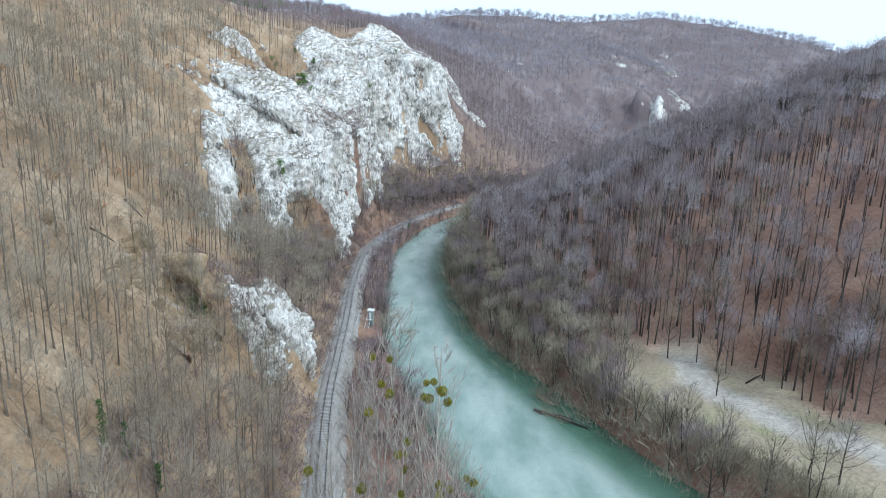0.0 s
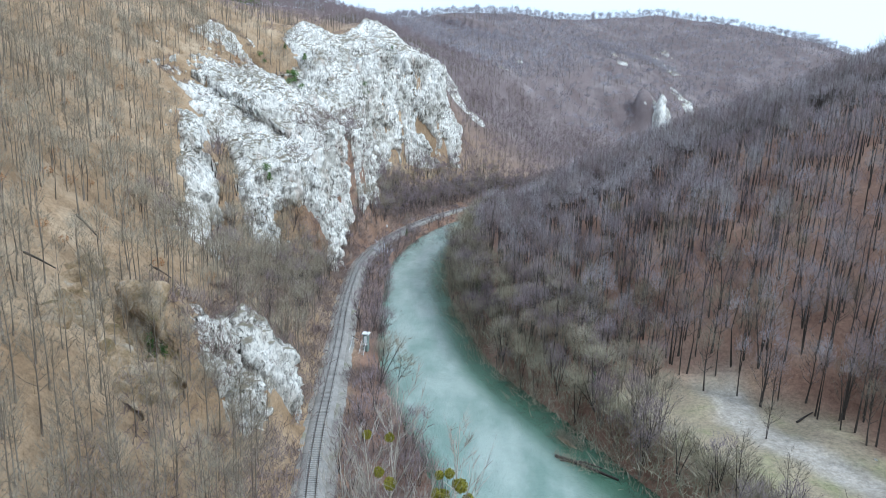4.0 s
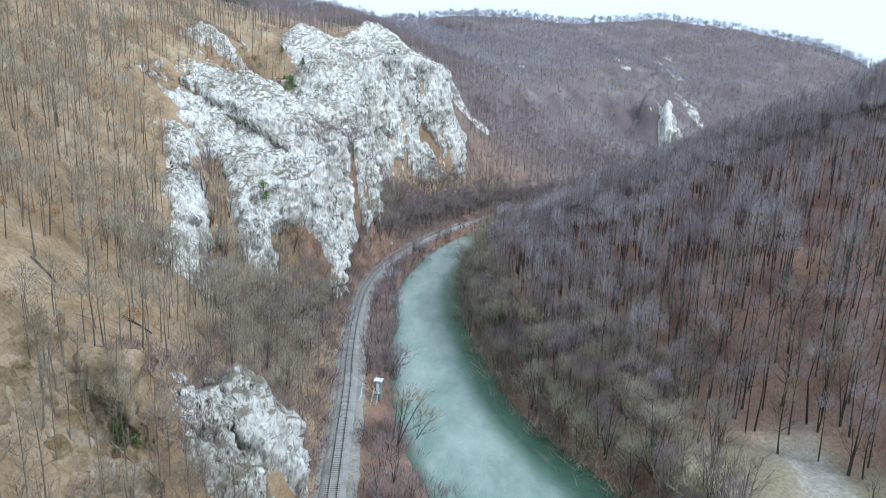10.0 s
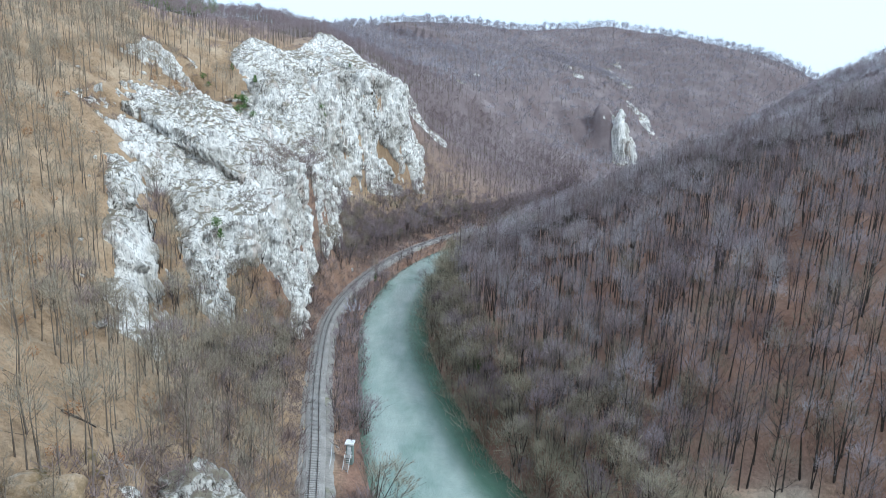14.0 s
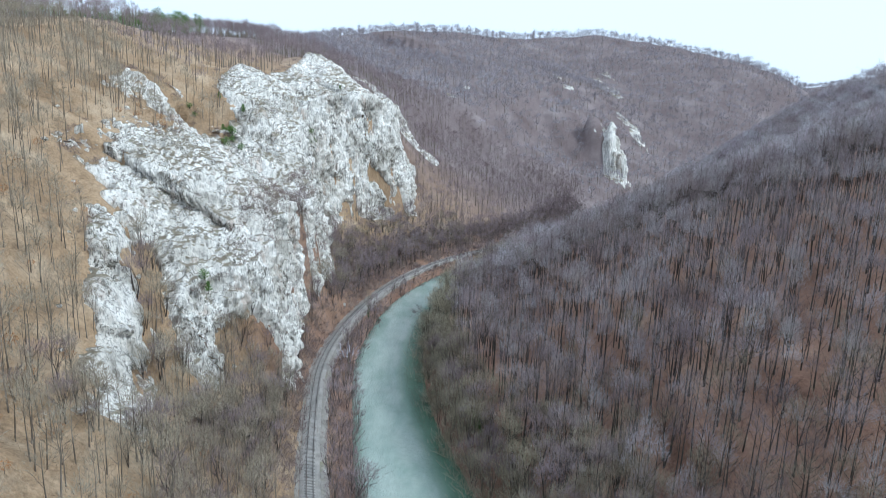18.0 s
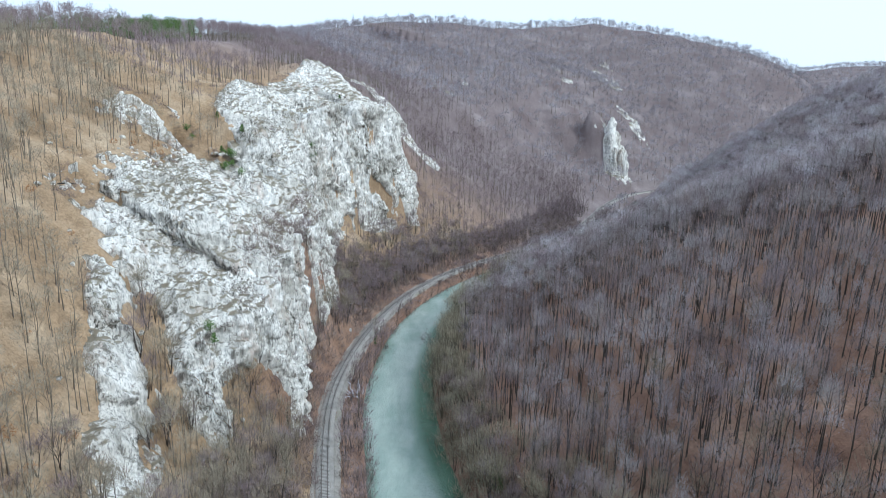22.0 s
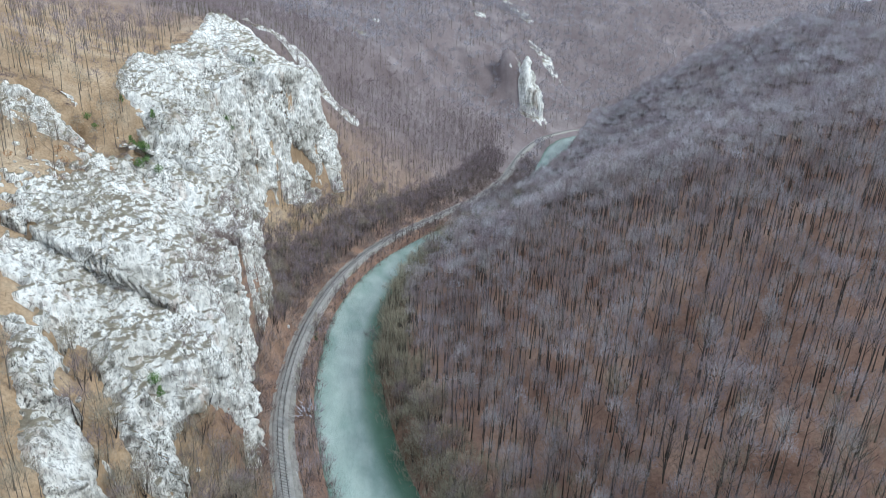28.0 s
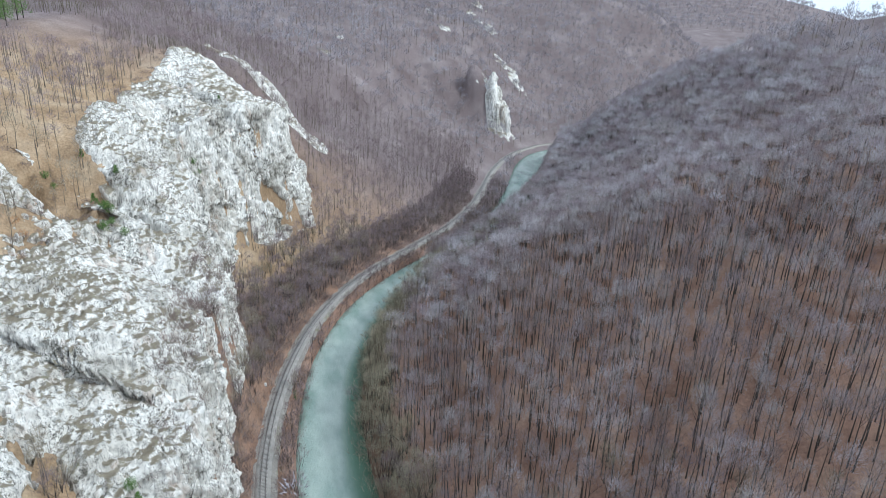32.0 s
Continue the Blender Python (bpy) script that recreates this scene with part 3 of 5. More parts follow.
def crag_mesh(name, x0, x1, y0, y1, step, keep=None, amount=1.0, mask=stone, slabs=9, mat=M_ROCK):
    """A patch of the land, broken into ribs, blocks and cracks, that sinks into the soil at its edges."""
    gy = np.arange(y0, y1 + step, step)
    # Rows run down the slope at even spacing along the surface, so that steep walls are as fine as ledges.
    fine = np.arange(x0, x1 + 0.25, 0.25)
    fx, fy = np.meshgrid(fine, gy, indexing="ij")
    fz = land(fx, fy)
    run = np.concatenate([np.zeros((1, len(gy))), np.cumsum(np.hypot(0.25, np.diff(fz, axis=0)), 0)])
    rows = int(np.median(run[-1]) / step)
    share = np.linspace(0, 1, rows)
    x = np.stack([np.interp(share * run[-1, k], run[:, k], fine) for k in range(len(gy))], 1)
    z = np.stack([np.interp(share * run[-1, k], run[:, k], fz[:, k]) for k in range(len(gy))], 1)
    y = np.broadcast_to(gy, x.shape) + 0.3 * step * vnoise(x * 1.7, z * 1.7, 9.0)
    v0 = np.stack([x, np.broadcast_to(gy, x.shape), z], -1)
    n = np.cross(np.gradient(v0, axis=0), np.gradient(v0, axis=1))
    for _ in range(3):
        n[1:-1, 1:-1] = (n[:-2, 1:-1] + n[2:, 1:-1] + n[1:-1, :-2] + n[1:-1, 2:]) / 4
    n /= np.linalg.norm(n, axis=-1)[..., None] + 1e-9
    m = mask(x, y)
    # Flutes and ribs that run down the face, and finer knobs over them.
    s = y + 0.35 * x + 1.5 * vnoise(x / 9, y / 9, z / 14)
    push = 1.9 * vnoise(s / 10, x / 30, z / 45) + 0.9 * ridged(s / 5 + 7, x / 22, z / 24) + 0.6 * ridged(s / 2.3, x / 9 + 3, z / 9) + 0.6 * vnoise(s / 1.2, x / 1.6, z / 2.4) + 0.3 * vnoise(x / 0.8, y / 0.8, z / 0.9)
    # Broken blocks: each stands forward or back by an amount of its own.
    for side, tall, depth in ((6.5, 10.0, 1.5), (2.7, 4.2, 0.95), (1.3, 1.7, 0.5)):
        a = s / side + 0.7 * vnoise(s / side / 1.7, z / tall / 1.7, 5.0 + side)
        c = z / tall + 0.35 * s / side + 0.7 * vnoise(s / side / 1.3, z / tall / 1.3, 9.0 + side)
        push = push + depth * lattice(np.floor(a).astype(np.int64), np.floor(c).astype(np.int64), np.int64(side * 10))
    seam = np.exp(-((vnoise(s / 7 + 3, x / 30, z / 40) / 0.05) ** 2)) + 0.5 * np.exp(-((vnoise(s / 2.8, x / 11 + 5, z / 10) / 0.07) ** 2))
    push = push - 2.0 * seam
    # Gentle tops break into blocks instead.
    level = smooth((n[..., 2] - 0.42) / 0.25)
    tops = 1.2 * vnoise(x / 6, y / 6, 4.0) + 0.5 * ridged(x / 1.9, y / 1.9, 5.0) + 0.4 * vnoise(x / 0.95, y / 0.95, 6.0)
    tops = tops + 0.5 * lattice(np.floor(x / 1.7 + vnoise(x / 2, y / 2, 1.0)).astype(np.int64), np.floor(y / 1.7 + vnoise(x / 2, y / 2, 8.0)).astype(np.int64), np.int64(3))
    push = amount * (push * (1 - level) + tops * level)
    push = push * smooth((m + 0.55) / 0.6) + 2.6 * np.clip(m, -1, 0.3)
    for cx, cy, cz, r in CAVES:
        push = push - 6 * np.exp(-(((x - cx) ** 2 + (y - cy) ** 2 + ((z - cz) * 0.7) ** 2) / (r * r)))
    v = np.stack([x, y, z], -1) + n * push[..., None]
    f = grid_faces(rows, len(gy))
    mm = m.ravel()[f].max(1) > -0.9
    if keep:
        xm, ym = x.ravel()[f].mean(1), y.ravel()[f].mean(1)
        mm &= keep(xm, ym)
    f = f[mm]
    flat = v.reshape(-1, 3)
    mid = flat[f].mean(1)
    rng = np.random.default_rng(len(f))
    seeds = mid[rng.integers(0, len(mid), slabs)]
    owner = (((mid[:, None] - seeds[None]) * [1, 1, 0.45]) ** 2).sum(-1).argmin(1) if slabs > 1 else np.zeros(len(f), int)
    # Each slab is one connected piece; the crumbs become loose stones.
    out, crumbs = [], []
    for k in range(slabs):
        ff = f[owner == k]
        if not len(ff):
            continue
        used, back = np.unique(ff, return_inverse=True)
        back = back.reshape(-1, 4)
        tag = np.arange(len(used))
        for _ in range(400):
            low = tag[back].min(1)
            new_tag = tag.copy()
            np.minimum.at(new_tag, back, low[:, None])
            new_tag = new_tag[new_tag]
            if (new_tag == tag).all():
                break
            tag = new_tag
        kind = tag[back[:, 0]]
        for c in np.unique(kind):
            piece = back[kind == c]
            if len(piece) < 150:
                crumbs.append(used[piece])
                continue
            u2, b2 = np.unique(used[piece], return_inverse=True)
            out.append(mesh_from(name, flat[u2], b2.reshape(-1, 4), mat))
    if crumbs:
        u2, b2 = np.unique(np.concatenate(crumbs), return_inverse=True)
        out.append(mesh_from("loose_stones", flat[u2], b2.reshape(-1, 4), mat))
    return sorted(out, key=lambda me: -len(me.polygons))


CRAGS = [
    ("rock_buttress", -100, -55, 150, 222, 0.45, lambda x, y: y + 0.36 * (x + 60) < 206, "narrow white limestone buttress standing on the wooded slope"),
    ("cliff", -125, -36, 196, 312, 0.45, lambda x, y: (y + 0.36 * (x + 60) >= 206) & (y + 0.55 * (x + 62) < 318 - 12), "broad grey-white limestone cliff face with grassy ledges above the track"),
    ("cliff", -130, -34, 270, 400, 0.5, lambda x, y: (y + 0.55 * (x + 62) >= 306) & (y + 0.5 * (x + 46) < 372), "tall pale limestone cliff head split by a deep dark cleft"),
    ("cliff", -105, -20, 350, 440, 0.55, lambda x, y: (y + 0.5 * (x + 46) >= 372) & (y + 0.5 * (x + 30) < 417), "steep grey limestone wall rising from scrub beside the railway"),
    ("cliff", -90, 40, 400, 575, 0.65, lambda x, y: y + 0.5 * (x + 30) >= 417, "jagged grey limestone wall with rust stains and dark cave mouths"),
    ("rock_outcrop", -64, -27, 88, 140, 0.35, None, "rounded white limestone outcrop with rusty cracks among bare trees"),
]
for name, x0, x1, y0, y1, step, keep, label in CRAGS:
    crag = anchor(name, label=label, category="cliff", group="limestone cliffs")
    for me in crag_mesh("rock_slab", x0, x1, y0, y1, step, keep, 1.1 if step < 0.4 else 1.0):
        stones = me.name.startswith("loose")
        tagged(part("loose_stones" if stones else "rock_slab", me, crag), kind="stuff" if stones else "")

# Low mossy ledges beside the outcrop.
ledge = anchor("rock_ledge", label="brown mossy rock ledges breaking out of the dry slope", category="cliff", group="limestone cliffs")
for me in crag_mesh("rock_slab", -68, -42, 84, 112, 0.4, None, 1.5, lambda x, y: 0.8 - np.hypot((x + 51) / 10, (y - 96) / 8) + 1.1 * fbm(x / 4, y / 4, 6.0, 3) - 1.5 * (stone(x, y) > -0.2), 5, M_MOSSY):
    stones = me.name.startswith("loose")
    tagged(part("loose_stones" if stones else "rock_slab", me, ledge), kind="stuff" if stones else "")

FAR_CRAGS = [(221, 721, 12, 17), (197, 838, 5, 11), (204, 925, 4, 8), (277, 970, 6, 13), (288, 940, 6, 15), (262, 823, 6, 14), (276, 805, 8, 12), (43, 688, 5, 7), (64, 748, 4, 6), (300, 1010, 8, 12)]
for cx, cy, r, w in FAR_CRAGS:
    tagged(new("far_outcrop", crag_mesh("far_outcrop", cx - 2 * r, cx + 2 * r, cy - 2 * w, cy + 2 * w, max(1.2, r / 9), None, 1.2, lambda x, y: 1 - np.hypot((x - cx) / r, (y - cy) / w) + 0.7 * fbm(x / 9, y / 9, 1.0, 3), 1)[0]), "distant grey limestone outcrop on the wooded valley side", "cliff", "far outcrops")


# ---- railway ----
TRACK = curve_through(RAIL[(RAIL[:, 1] > -120) & (RAIL[:, 0] < 460)], 1.4)
track = anchor("railway_track", label="single railway track on grey ballast curving beside the river", category="railway")
v, f = ribbon(TRACK, [2.5, 1.8, -1.8, -2.5], [-0.5, 0.0, 0.0, -0.45], 1)
v[:, 2] += 0.06 * vnoise(v[:, 0], v[:, 1])
part("ballast_bed", mesh_from("ballast_bed", v, f, M_BALLAST, True), track)
v, f = ribbon(TRACK, [-2.3, -2.7, -3.3, -4.0, -4.8], [-0.34, -0.28, -0.3, -0.36, -0.9], 1)
v[:, :2] += 0.3 * np.stack([vnoise(v[:, 0] / 5, v[:, 1] / 5, 1.0), vnoise(v[:, 0] / 5, v[:, 1] / 5, 8.0)], -1)
part("service_path", mesh_from("service_path", v, f, M_TRACKSIDE, True), track, "pale gravel service path beside the rails")
v, f = ribbon(TRACK, [4.2, 3.4, 2.5], [-0.7, -0.42, -0.4], 1)
part("cess", mesh_from("cess", v, f, M_TRACKSIDE, True), track, "narrow gravel verge")
for side in (0.755, -0.755):
    offs = [side + o for o in (0.07, 0.07, 0.035, 0.036, -0.036, -0.035, -0.07, -0.07)]
    v, f = ribbon(TRACK, offs, [0.1, 0.13, 0.15, 0.31, 0.31, 0.15, 0.13, 0.1])
    part("rail", mesh_from("rail", v, f, M_RAIL), track, "dark steel rail")
bm = bmesh.new()
bmesh.ops.create_cube(bm, size=1.0, matrix=Matrix.Diagonal((2.5, 0.26, 0.2, 1)))
bmesh.ops.bevel(bm, geom=[e for e in bm.edges if abs(e.verts[0].co.z - e.verts[1].co.z) < 0.01 and e.verts[0].co.z > 0], offset=0.03, segments=1, affect="EDGES")
sleeper_mesh = bpy.data.meshes.new("sleeper")
bm.to_mesh(sleeper_mesh)
bm.free()
sleeper_mesh.materials.append(M_SLEEPER)
seg = np.r_[0, np.cumsum(np.linalg.norm(np.diff(TRACK[:, :2], axis=0), axis=1))]
at = np.arange(0, seg[-1], 0.62)
sx, sy = np.interp(at, seg, TRACK[:, 0]), np.interp(at, seg, TRACK[:, 1])
way = np.arctan2(np.gradient(sy), np.gradient(sx)) - math.pi / 2
first = int(np.argmax(sy > 96))
rest = []
for k in range(len(at)):
    m = Matrix.LocRotScale((sx[k], sy[k], 0.03 + 0.01 * math.sin(k * 1.7)), Euler((0, 0, way[k])), None)
    if first <= k < first + 300:
        part("sleeper", sleeper_mesh, track).matrix_local = m
    else:
        rest.append(m)
box = np.array([(-1.25, -0.13, 0.1), (1.25, -0.13, 0.1), (1.25, 0.13, 0.1), (-1.25, 0.13, 0.1), (-1.25, -0.13, -0.1), (1.25, -0.13, -0.1), (1.25, 0.13, -0.1), (-1.25, 0.13, -0.1)])
bf = np.array([(0, 1, 2, 3), (0, 4, 5, 1), (1, 5, 6, 2), (2, 6, 7, 3), (3, 7, 4, 0)])
rv = np.concatenate([np.array(m.to_3x3()) @ box.T + np.array(m.translation)[:, None] for m in rest], 1).T
far_sleepers = part("sleepers", mesh_from("sleepers", rv, (bf[None] + 8 * np.arange(len(rest))[:, None, None]).reshape(-1, 4), M_SLEEPER), track)
tagged(far_sleepers, kind="stuff")


# ---- trees ----
def tube(points, radii, sides):
    p, r = np.array(points, float), np.array(radii, float)
    d = np.gradient(p, axis=0)
    d /= np.linalg.norm(d, axis=1)[:, None] + 1e-9
    ref = np.where(np.abs(d[:, 2:3]) > 0.9, [[1.0, 0, 0]], [[0, 0, 1.0]])
    a = np.cross(d, ref)
    a /= np.linalg.norm(a, axis=1)[:, None] + 1e-9
    c = np.cross(d, a)
    ang = np.arange(sides) * 2 * math.pi / sides
    v = p[:, None] + r[:, None, None] * (np.cos(ang)[None, :, None] * a[:, None] + np.sin(ang)[None, :, None] * c[:, None])
    i = np.arange(len(p) - 1)[:, None] * sides + np.arange(sides)
    j = np.arange(len(p) - 1)[:, None] * sides + (np.arange(sides) + 1) % sides
    f = np.concatenate([np.stack([i, j, j + sides], -1), np.stack([i, j + sides, i + sides], -1)]).reshape(-1, 3)
    return v.reshape(-1, 3), f


def merge(pieces):
    vs, fs, n = [], [], 0
    for v, f in pieces:
        vs.append(v)
        fs.append(np.asarray(f) + n)
        n += len(v)
    return np.concatenate(vs), np.concatenate(fs)


def slivers(rng, start, way, length, width):
    """Thin tapering twigs, one triangle each."""
    way = way / (np.linalg.norm(way, axis=1)[:, None] + 1e-9)
    side = np.cross(way, rng.normal(size=way.shape))
    side *= (width / 2)[:, None] / (np.linalg.norm(side, axis=1)[:, None] + 1e-9)
    tip = start + way * length[:, None]
    tip[:, 2] += 0.12 * length
    v = np.stack([start - side, start + side, tip], 1).reshape(-1, 3)
    return v, np.arange(len(v)).reshape(-1, 3)


def bare_tree(seed, height=17.0, base=0.42, spread=3.0, limbs=16, twigs=28, width=0.05, length=1.9, sides=5, stems=1, lean=0.5, up=0.9, girth=0.0125, dome=0, joints=7, bows=3, mid_crown=0.8, deep_crown=0.16, forks=0):
    """A leafless tree: trunk and limbs as tapering tubes, crown of twigs. Returns the arrays of the trunk and of the crown."""
    rng = np.random.default_rng(seed)
    wood, crown = [], []
    for s in range(stems):
        h = height * (1 if s == 0 else rng.uniform(0.7, 0.98))
        off = rng.normal(size=2) * lean * (0.4 if stems == 1 else 1.0)
        if stems > 1:
            a = 2 * math.pi * s / stems + rng.uniform(-0.5, 0.5)
            off = np.array([math.cos(a), math.sin(a)]) * spread * rng.uniform(0.35, 0.75)
        t = np.linspace(0, 1, joints)
        bend = rng.normal(size=(2, 2)) * 0.25
        line = np.stack([off[0] * t**1.4 + bend[0, 0] * np.sin(3 * t), off[1] * t**1.4 + bend[0, 1] * np.sin(3.5 * t), h * t - 0.5], -1)
        r0 = girth * height * (1 if stems == 1 else 0.72)
        rad = r0 * (1 - 0.93 * t) + 0.015
        rad[0] *= 1.35
        wood.append(tube(line, rad, sides))
        for k in range(limbs // stems):
            q = base + (0.97 - base) * ((k + rng.uniform(0, 1)) / (limbs // stems))
            a = 2.4 * k + rng.uniform(-0.6, 0.6)
            root = np.array([np.interp(q, t, line[:, c]) for c in range(3)])
            rel = (q - base) / (1 - base)
            size = spread * (0.55 + 0.75 * math.sin(math.pi * min(1, 0.25 + 0.75 * rel)) ** 0.8) * rng.uniform(0.6, 1.15) * (1 - 0.45 * rel)
            lift = up * rng.uniform(0.6, 1.3)
            dirn = np.array([math.cos(a), math.sin(a), lift])
            mid = root + dirn * size * 0.5 + rng.normal(size=3) * 0.15
            tip = root + np.array([dirn[0], dirn[1], lift * 1.35]) * size + rng.normal(size=3) * 0.25
            lr = np.interp(q, t, rad) * 0.55
            wood.append(tube([root, mid, tip], [lr, lr * 0.6, 0.012], 3) if bows == 3 else tube([root, tip], [lr, 0.015], 3))
            if forks:
                # Side branches in the wood of the limb.
                u = rng.uniform(0.35, 0.9, forks)[:, None]
                way = dirn * [0.7, 0.7, 0.7] + rng.normal(size=(forks, 3)) * 0.55 + [0, 0, 0.5]
                wood.append(slivers(rng, root + (tip - root) * u, way, size * rng.uniform(0.35, 0.7, forks), np.full(forks, max(0.07, lr * 0.8))))
            n = twigs
            u = rng.uniform(0.25, 1.0, n)[:, None]
            start = np.where(u < 0.5, root + (mid - root) * u * 2, mid + (tip - mid) * (u * 2 - 1))
            way = dirn * [0.55, 0.55, 0.6] + rng.normal(size=(n, 3)) * 0.5 + [0, 0, 0.45]
            crown.append(slivers(rng, start, way, length * rng.uniform(0.4, 1.1, n), width * rng.uniform(0.6, 1.2, n)))
    if dome:
        # The rounded outline of the crown, of many fine shoots.
        d = rng.normal(size=(dome, 3))
        d[:, 2] = np.abs(d[:, 2]) * 1.1 - 0.35
        d /= np.linalg.norm(d, axis=1)[:, None]
        deep = rng.uniform(0.3, 0.95, dome)[:, None]
        start = np.array([0, 0, height * mid_crown]) + d * deep * [spread, spread, height * deep_crown]
        crown.append(slivers(rng, start, d * [0.7, 0.7, 0.5] + rng.normal(size=(dome, 3)) * 0.28 + [0, 0, 0.6], length * rng.uniform(0.5, 1.0, dome), width * rng.uniform(0.7, 1.2, dome)))
    return merge(wood), merge(crown)


def leaf_ball(seed, n, size, leaf, squash=1.0):
    """A clump of small leaves."""
    rng = np.random.default_rng(seed)
    c = rng.normal(size=(n, 3))
    c *= (rng.uniform(0.35, 1.0, n) ** 0.5 * size / np.linalg.norm(c, axis=1))[:, None]
    c[:, 2] *= squash
    a, e = rng.normal(size=(n, 3)), rng.normal(size=(n, 3))
    a *= leaf / np.linalg.norm(a, axis=1)[:, None]
    e *= 0.6 * leaf / np.linalg.norm(e, axis=1)[:, None]
    v = np.stack([c - a, c + e, c + a, c - e], 1).reshape(-1, 3)
    f = np.arange(4 * n).reshape(-1, 4)
    return v, np.concatenate([f[:, :3], f[:, [0, 2, 3]]])


def spread_out(arrays, where, turn, size, tall=None):
    """Many copies of one shape, joined: places, turns, sizes."""
    v, f = arrays
    n = len(where)
    c, s = np.cos(turn), np.sin(turn)
    k = size if tall is None else tall
    out = np.empty((n, len(v), 3), np.float32)
    out[:, :, 0] = (v[None, :, 0] * c[:, None] - v[None, :, 1] * s[:, None]) * size[:, None] + where[:, 0:1]
    out[:, :, 1] = (v[None, :, 0] * s[:, None] + v[None, :, 1] * c[:, None]) * size[:, None] + where[:, 1:2]
    out[:, :, 2] = v[None, :, 2] * k[:, None] + where[:, 2:3]
    return out.reshape(-1, 3), (f[None] + len(v) * np.arange(n)[:, None, None]).reshape(-1, 3)


def scatter(seed, x0, x1, y0, y1, gap):
    """Places on a jittered grid."""
    rng = np.random.default_rng(seed)
    gx, gy = np.arange(x0, x1, gap), np.arange(y0, y1, gap)
    x, y = np.meshgrid(gx, gy, indexing="ij")
    x = x + rng.uniform(-0.5, 0.5, x.shape) * gap
    y = y + rng.uniform(-0.5, 0.5, y.shape) * gap
    return x.ravel(), y.ravel(), rng


def clear_of(x, y):
    """Where trees can stand: distances to track and water, bare rock, lane and meadow."""
    rail, _ = near(RAIL, x, y)
    river, half = near(RIVER, x, y)
    bank = np.abs(river) - half[:, 0]
    ok = ((rail > 6.5) | (rail < -9)) & (bank > 0.5)
    ok &= ~((stone(x, y) > -0.25) & (x < 45) & (y < 580))
    ok &= np.hypot(x - 222, y - 722) > 11
    # The meadow and its lane stay open, and so does the dry grass over the cliffs.
    meadow = (river < 0) & (bank > 7) & (bank < 38 + 8 * vnoise(x / 14, y / 14)) & (y < 138 + 9 * vnoise(x / 11, y / 11))
    ok &= ~meadow
    bald = np.exp(-(((x + 92) / 17) ** 2 + ((y - 250) / 42) ** 2)) + 0.8 * np.exp(-(((x + 62) / 14) ** 2 + ((y - 118) / 14) ** 2)) + 0.25 * vnoise(x / 12, y / 12)
    return ok, rail, river, bank, bald


def woods(name, label, kinds, x, y, rng, tall=(0.75, 1.25), mats=(M_BARK, M_TWIG)):
    """A stretch of wood, far too many trees to count: one mesh of trunks and one of crowns."""
    if not len(x):
        return
    z = land(x, y)
    pick = rng.integers(0, len(kinds), len(x))
    trunks, crowns, tints = [], [], []
    for k, (wood, crown) in enumerate(kinds):
        sel = pick == k
        where = np.stack([x[sel], y[sel], z[sel]], -1)
        turn, size = rng.uniform(0, 6.28, sel.sum()), rng.uniform(*tall, sel.sum())
        wide = size * rng.uniform(0.85, 1.2, sel.sum())
        trunks.append(spread_out(wood, where, turn, wide, size))
        crowns.append(spread_out(crown, where, turn, wide, size))
        tints.append(np.repeat(rng.uniform(0, 1, sel.sum()), len(crown[0])))
    top = tagged(anchor(name, label=label, category="woods"), kind="stuff")
    for n, pieces, m in (("trunks", trunks, mats[0]), ("crowns", crowns, mats[1])):
        ob = tagged(part(n, mesh_from(n, *merge(pieces), m), top), kind="stuff")
    layer = ob.data.attributes.new("tint", "FLOAT", "POINT")
    layer.data.foreach_set("value", np.concatenate(tints).astype(np.float32))


POLE = [bare_tree(10 + k, 19, 0.5, 2.1 + 0.2 * k, 7, 6, 0.062, 1.0, 3, girth=0.009, dome=400, joints=3, bows=2, mid_crown=0.74, deep_crown=0.24, forks=2, up=1.2) for k in range(6)]
MID = [bare_tree(60 + k, 17, 0.5, 3.2 + 0.3 * k, 5, 3, 0.12, 1.0, 3, girth=0.009, dome=400, joints=3, bows=2, mid_crown=0.74, deep_crown=0.24, forks=2) for k in range(6)]
MAUVE = [bare_tree(30 + k, 15, 0.4, 2.3, 4, 4, 0.12, 1.3, 3, girth=0.009, dome=95, joints=3, bows=2, mid_crown=0.7, deep_crown=0.24) for k in range(5)]
THIN = [bare_tree(20 + k, 16, 0.4, 2.6, 7, 4, 0.08, 1.1, 3, girth=0.008, dome=230, joints=3, bows=2, mid_crown=0.72, deep_crown=0.24, forks=2) for k in range(5)]
FAR = [bare_tree(40 + k, 11, 0.3, 3.3, 1, 1, 0.36, 1.7, 3, girth=0.012, dome=46, mid_crown=0.5, deep_crown=0.34, joints=2, bows=2) for k in range(5)]

# East hill: slender pole-wood on the lower slope, broad domed crowns higher up and round the spur.
def pole_wood(x, y):
    """The share of slender poles among the trees of the east hill."""
    return smooth((175 - x + 26 * vnoise(x / 40, y / 40, 2.0)) / 40) * smooth((360 - y + 30 * vnoise(x / 35, y / 35, 4.0)) / 60)


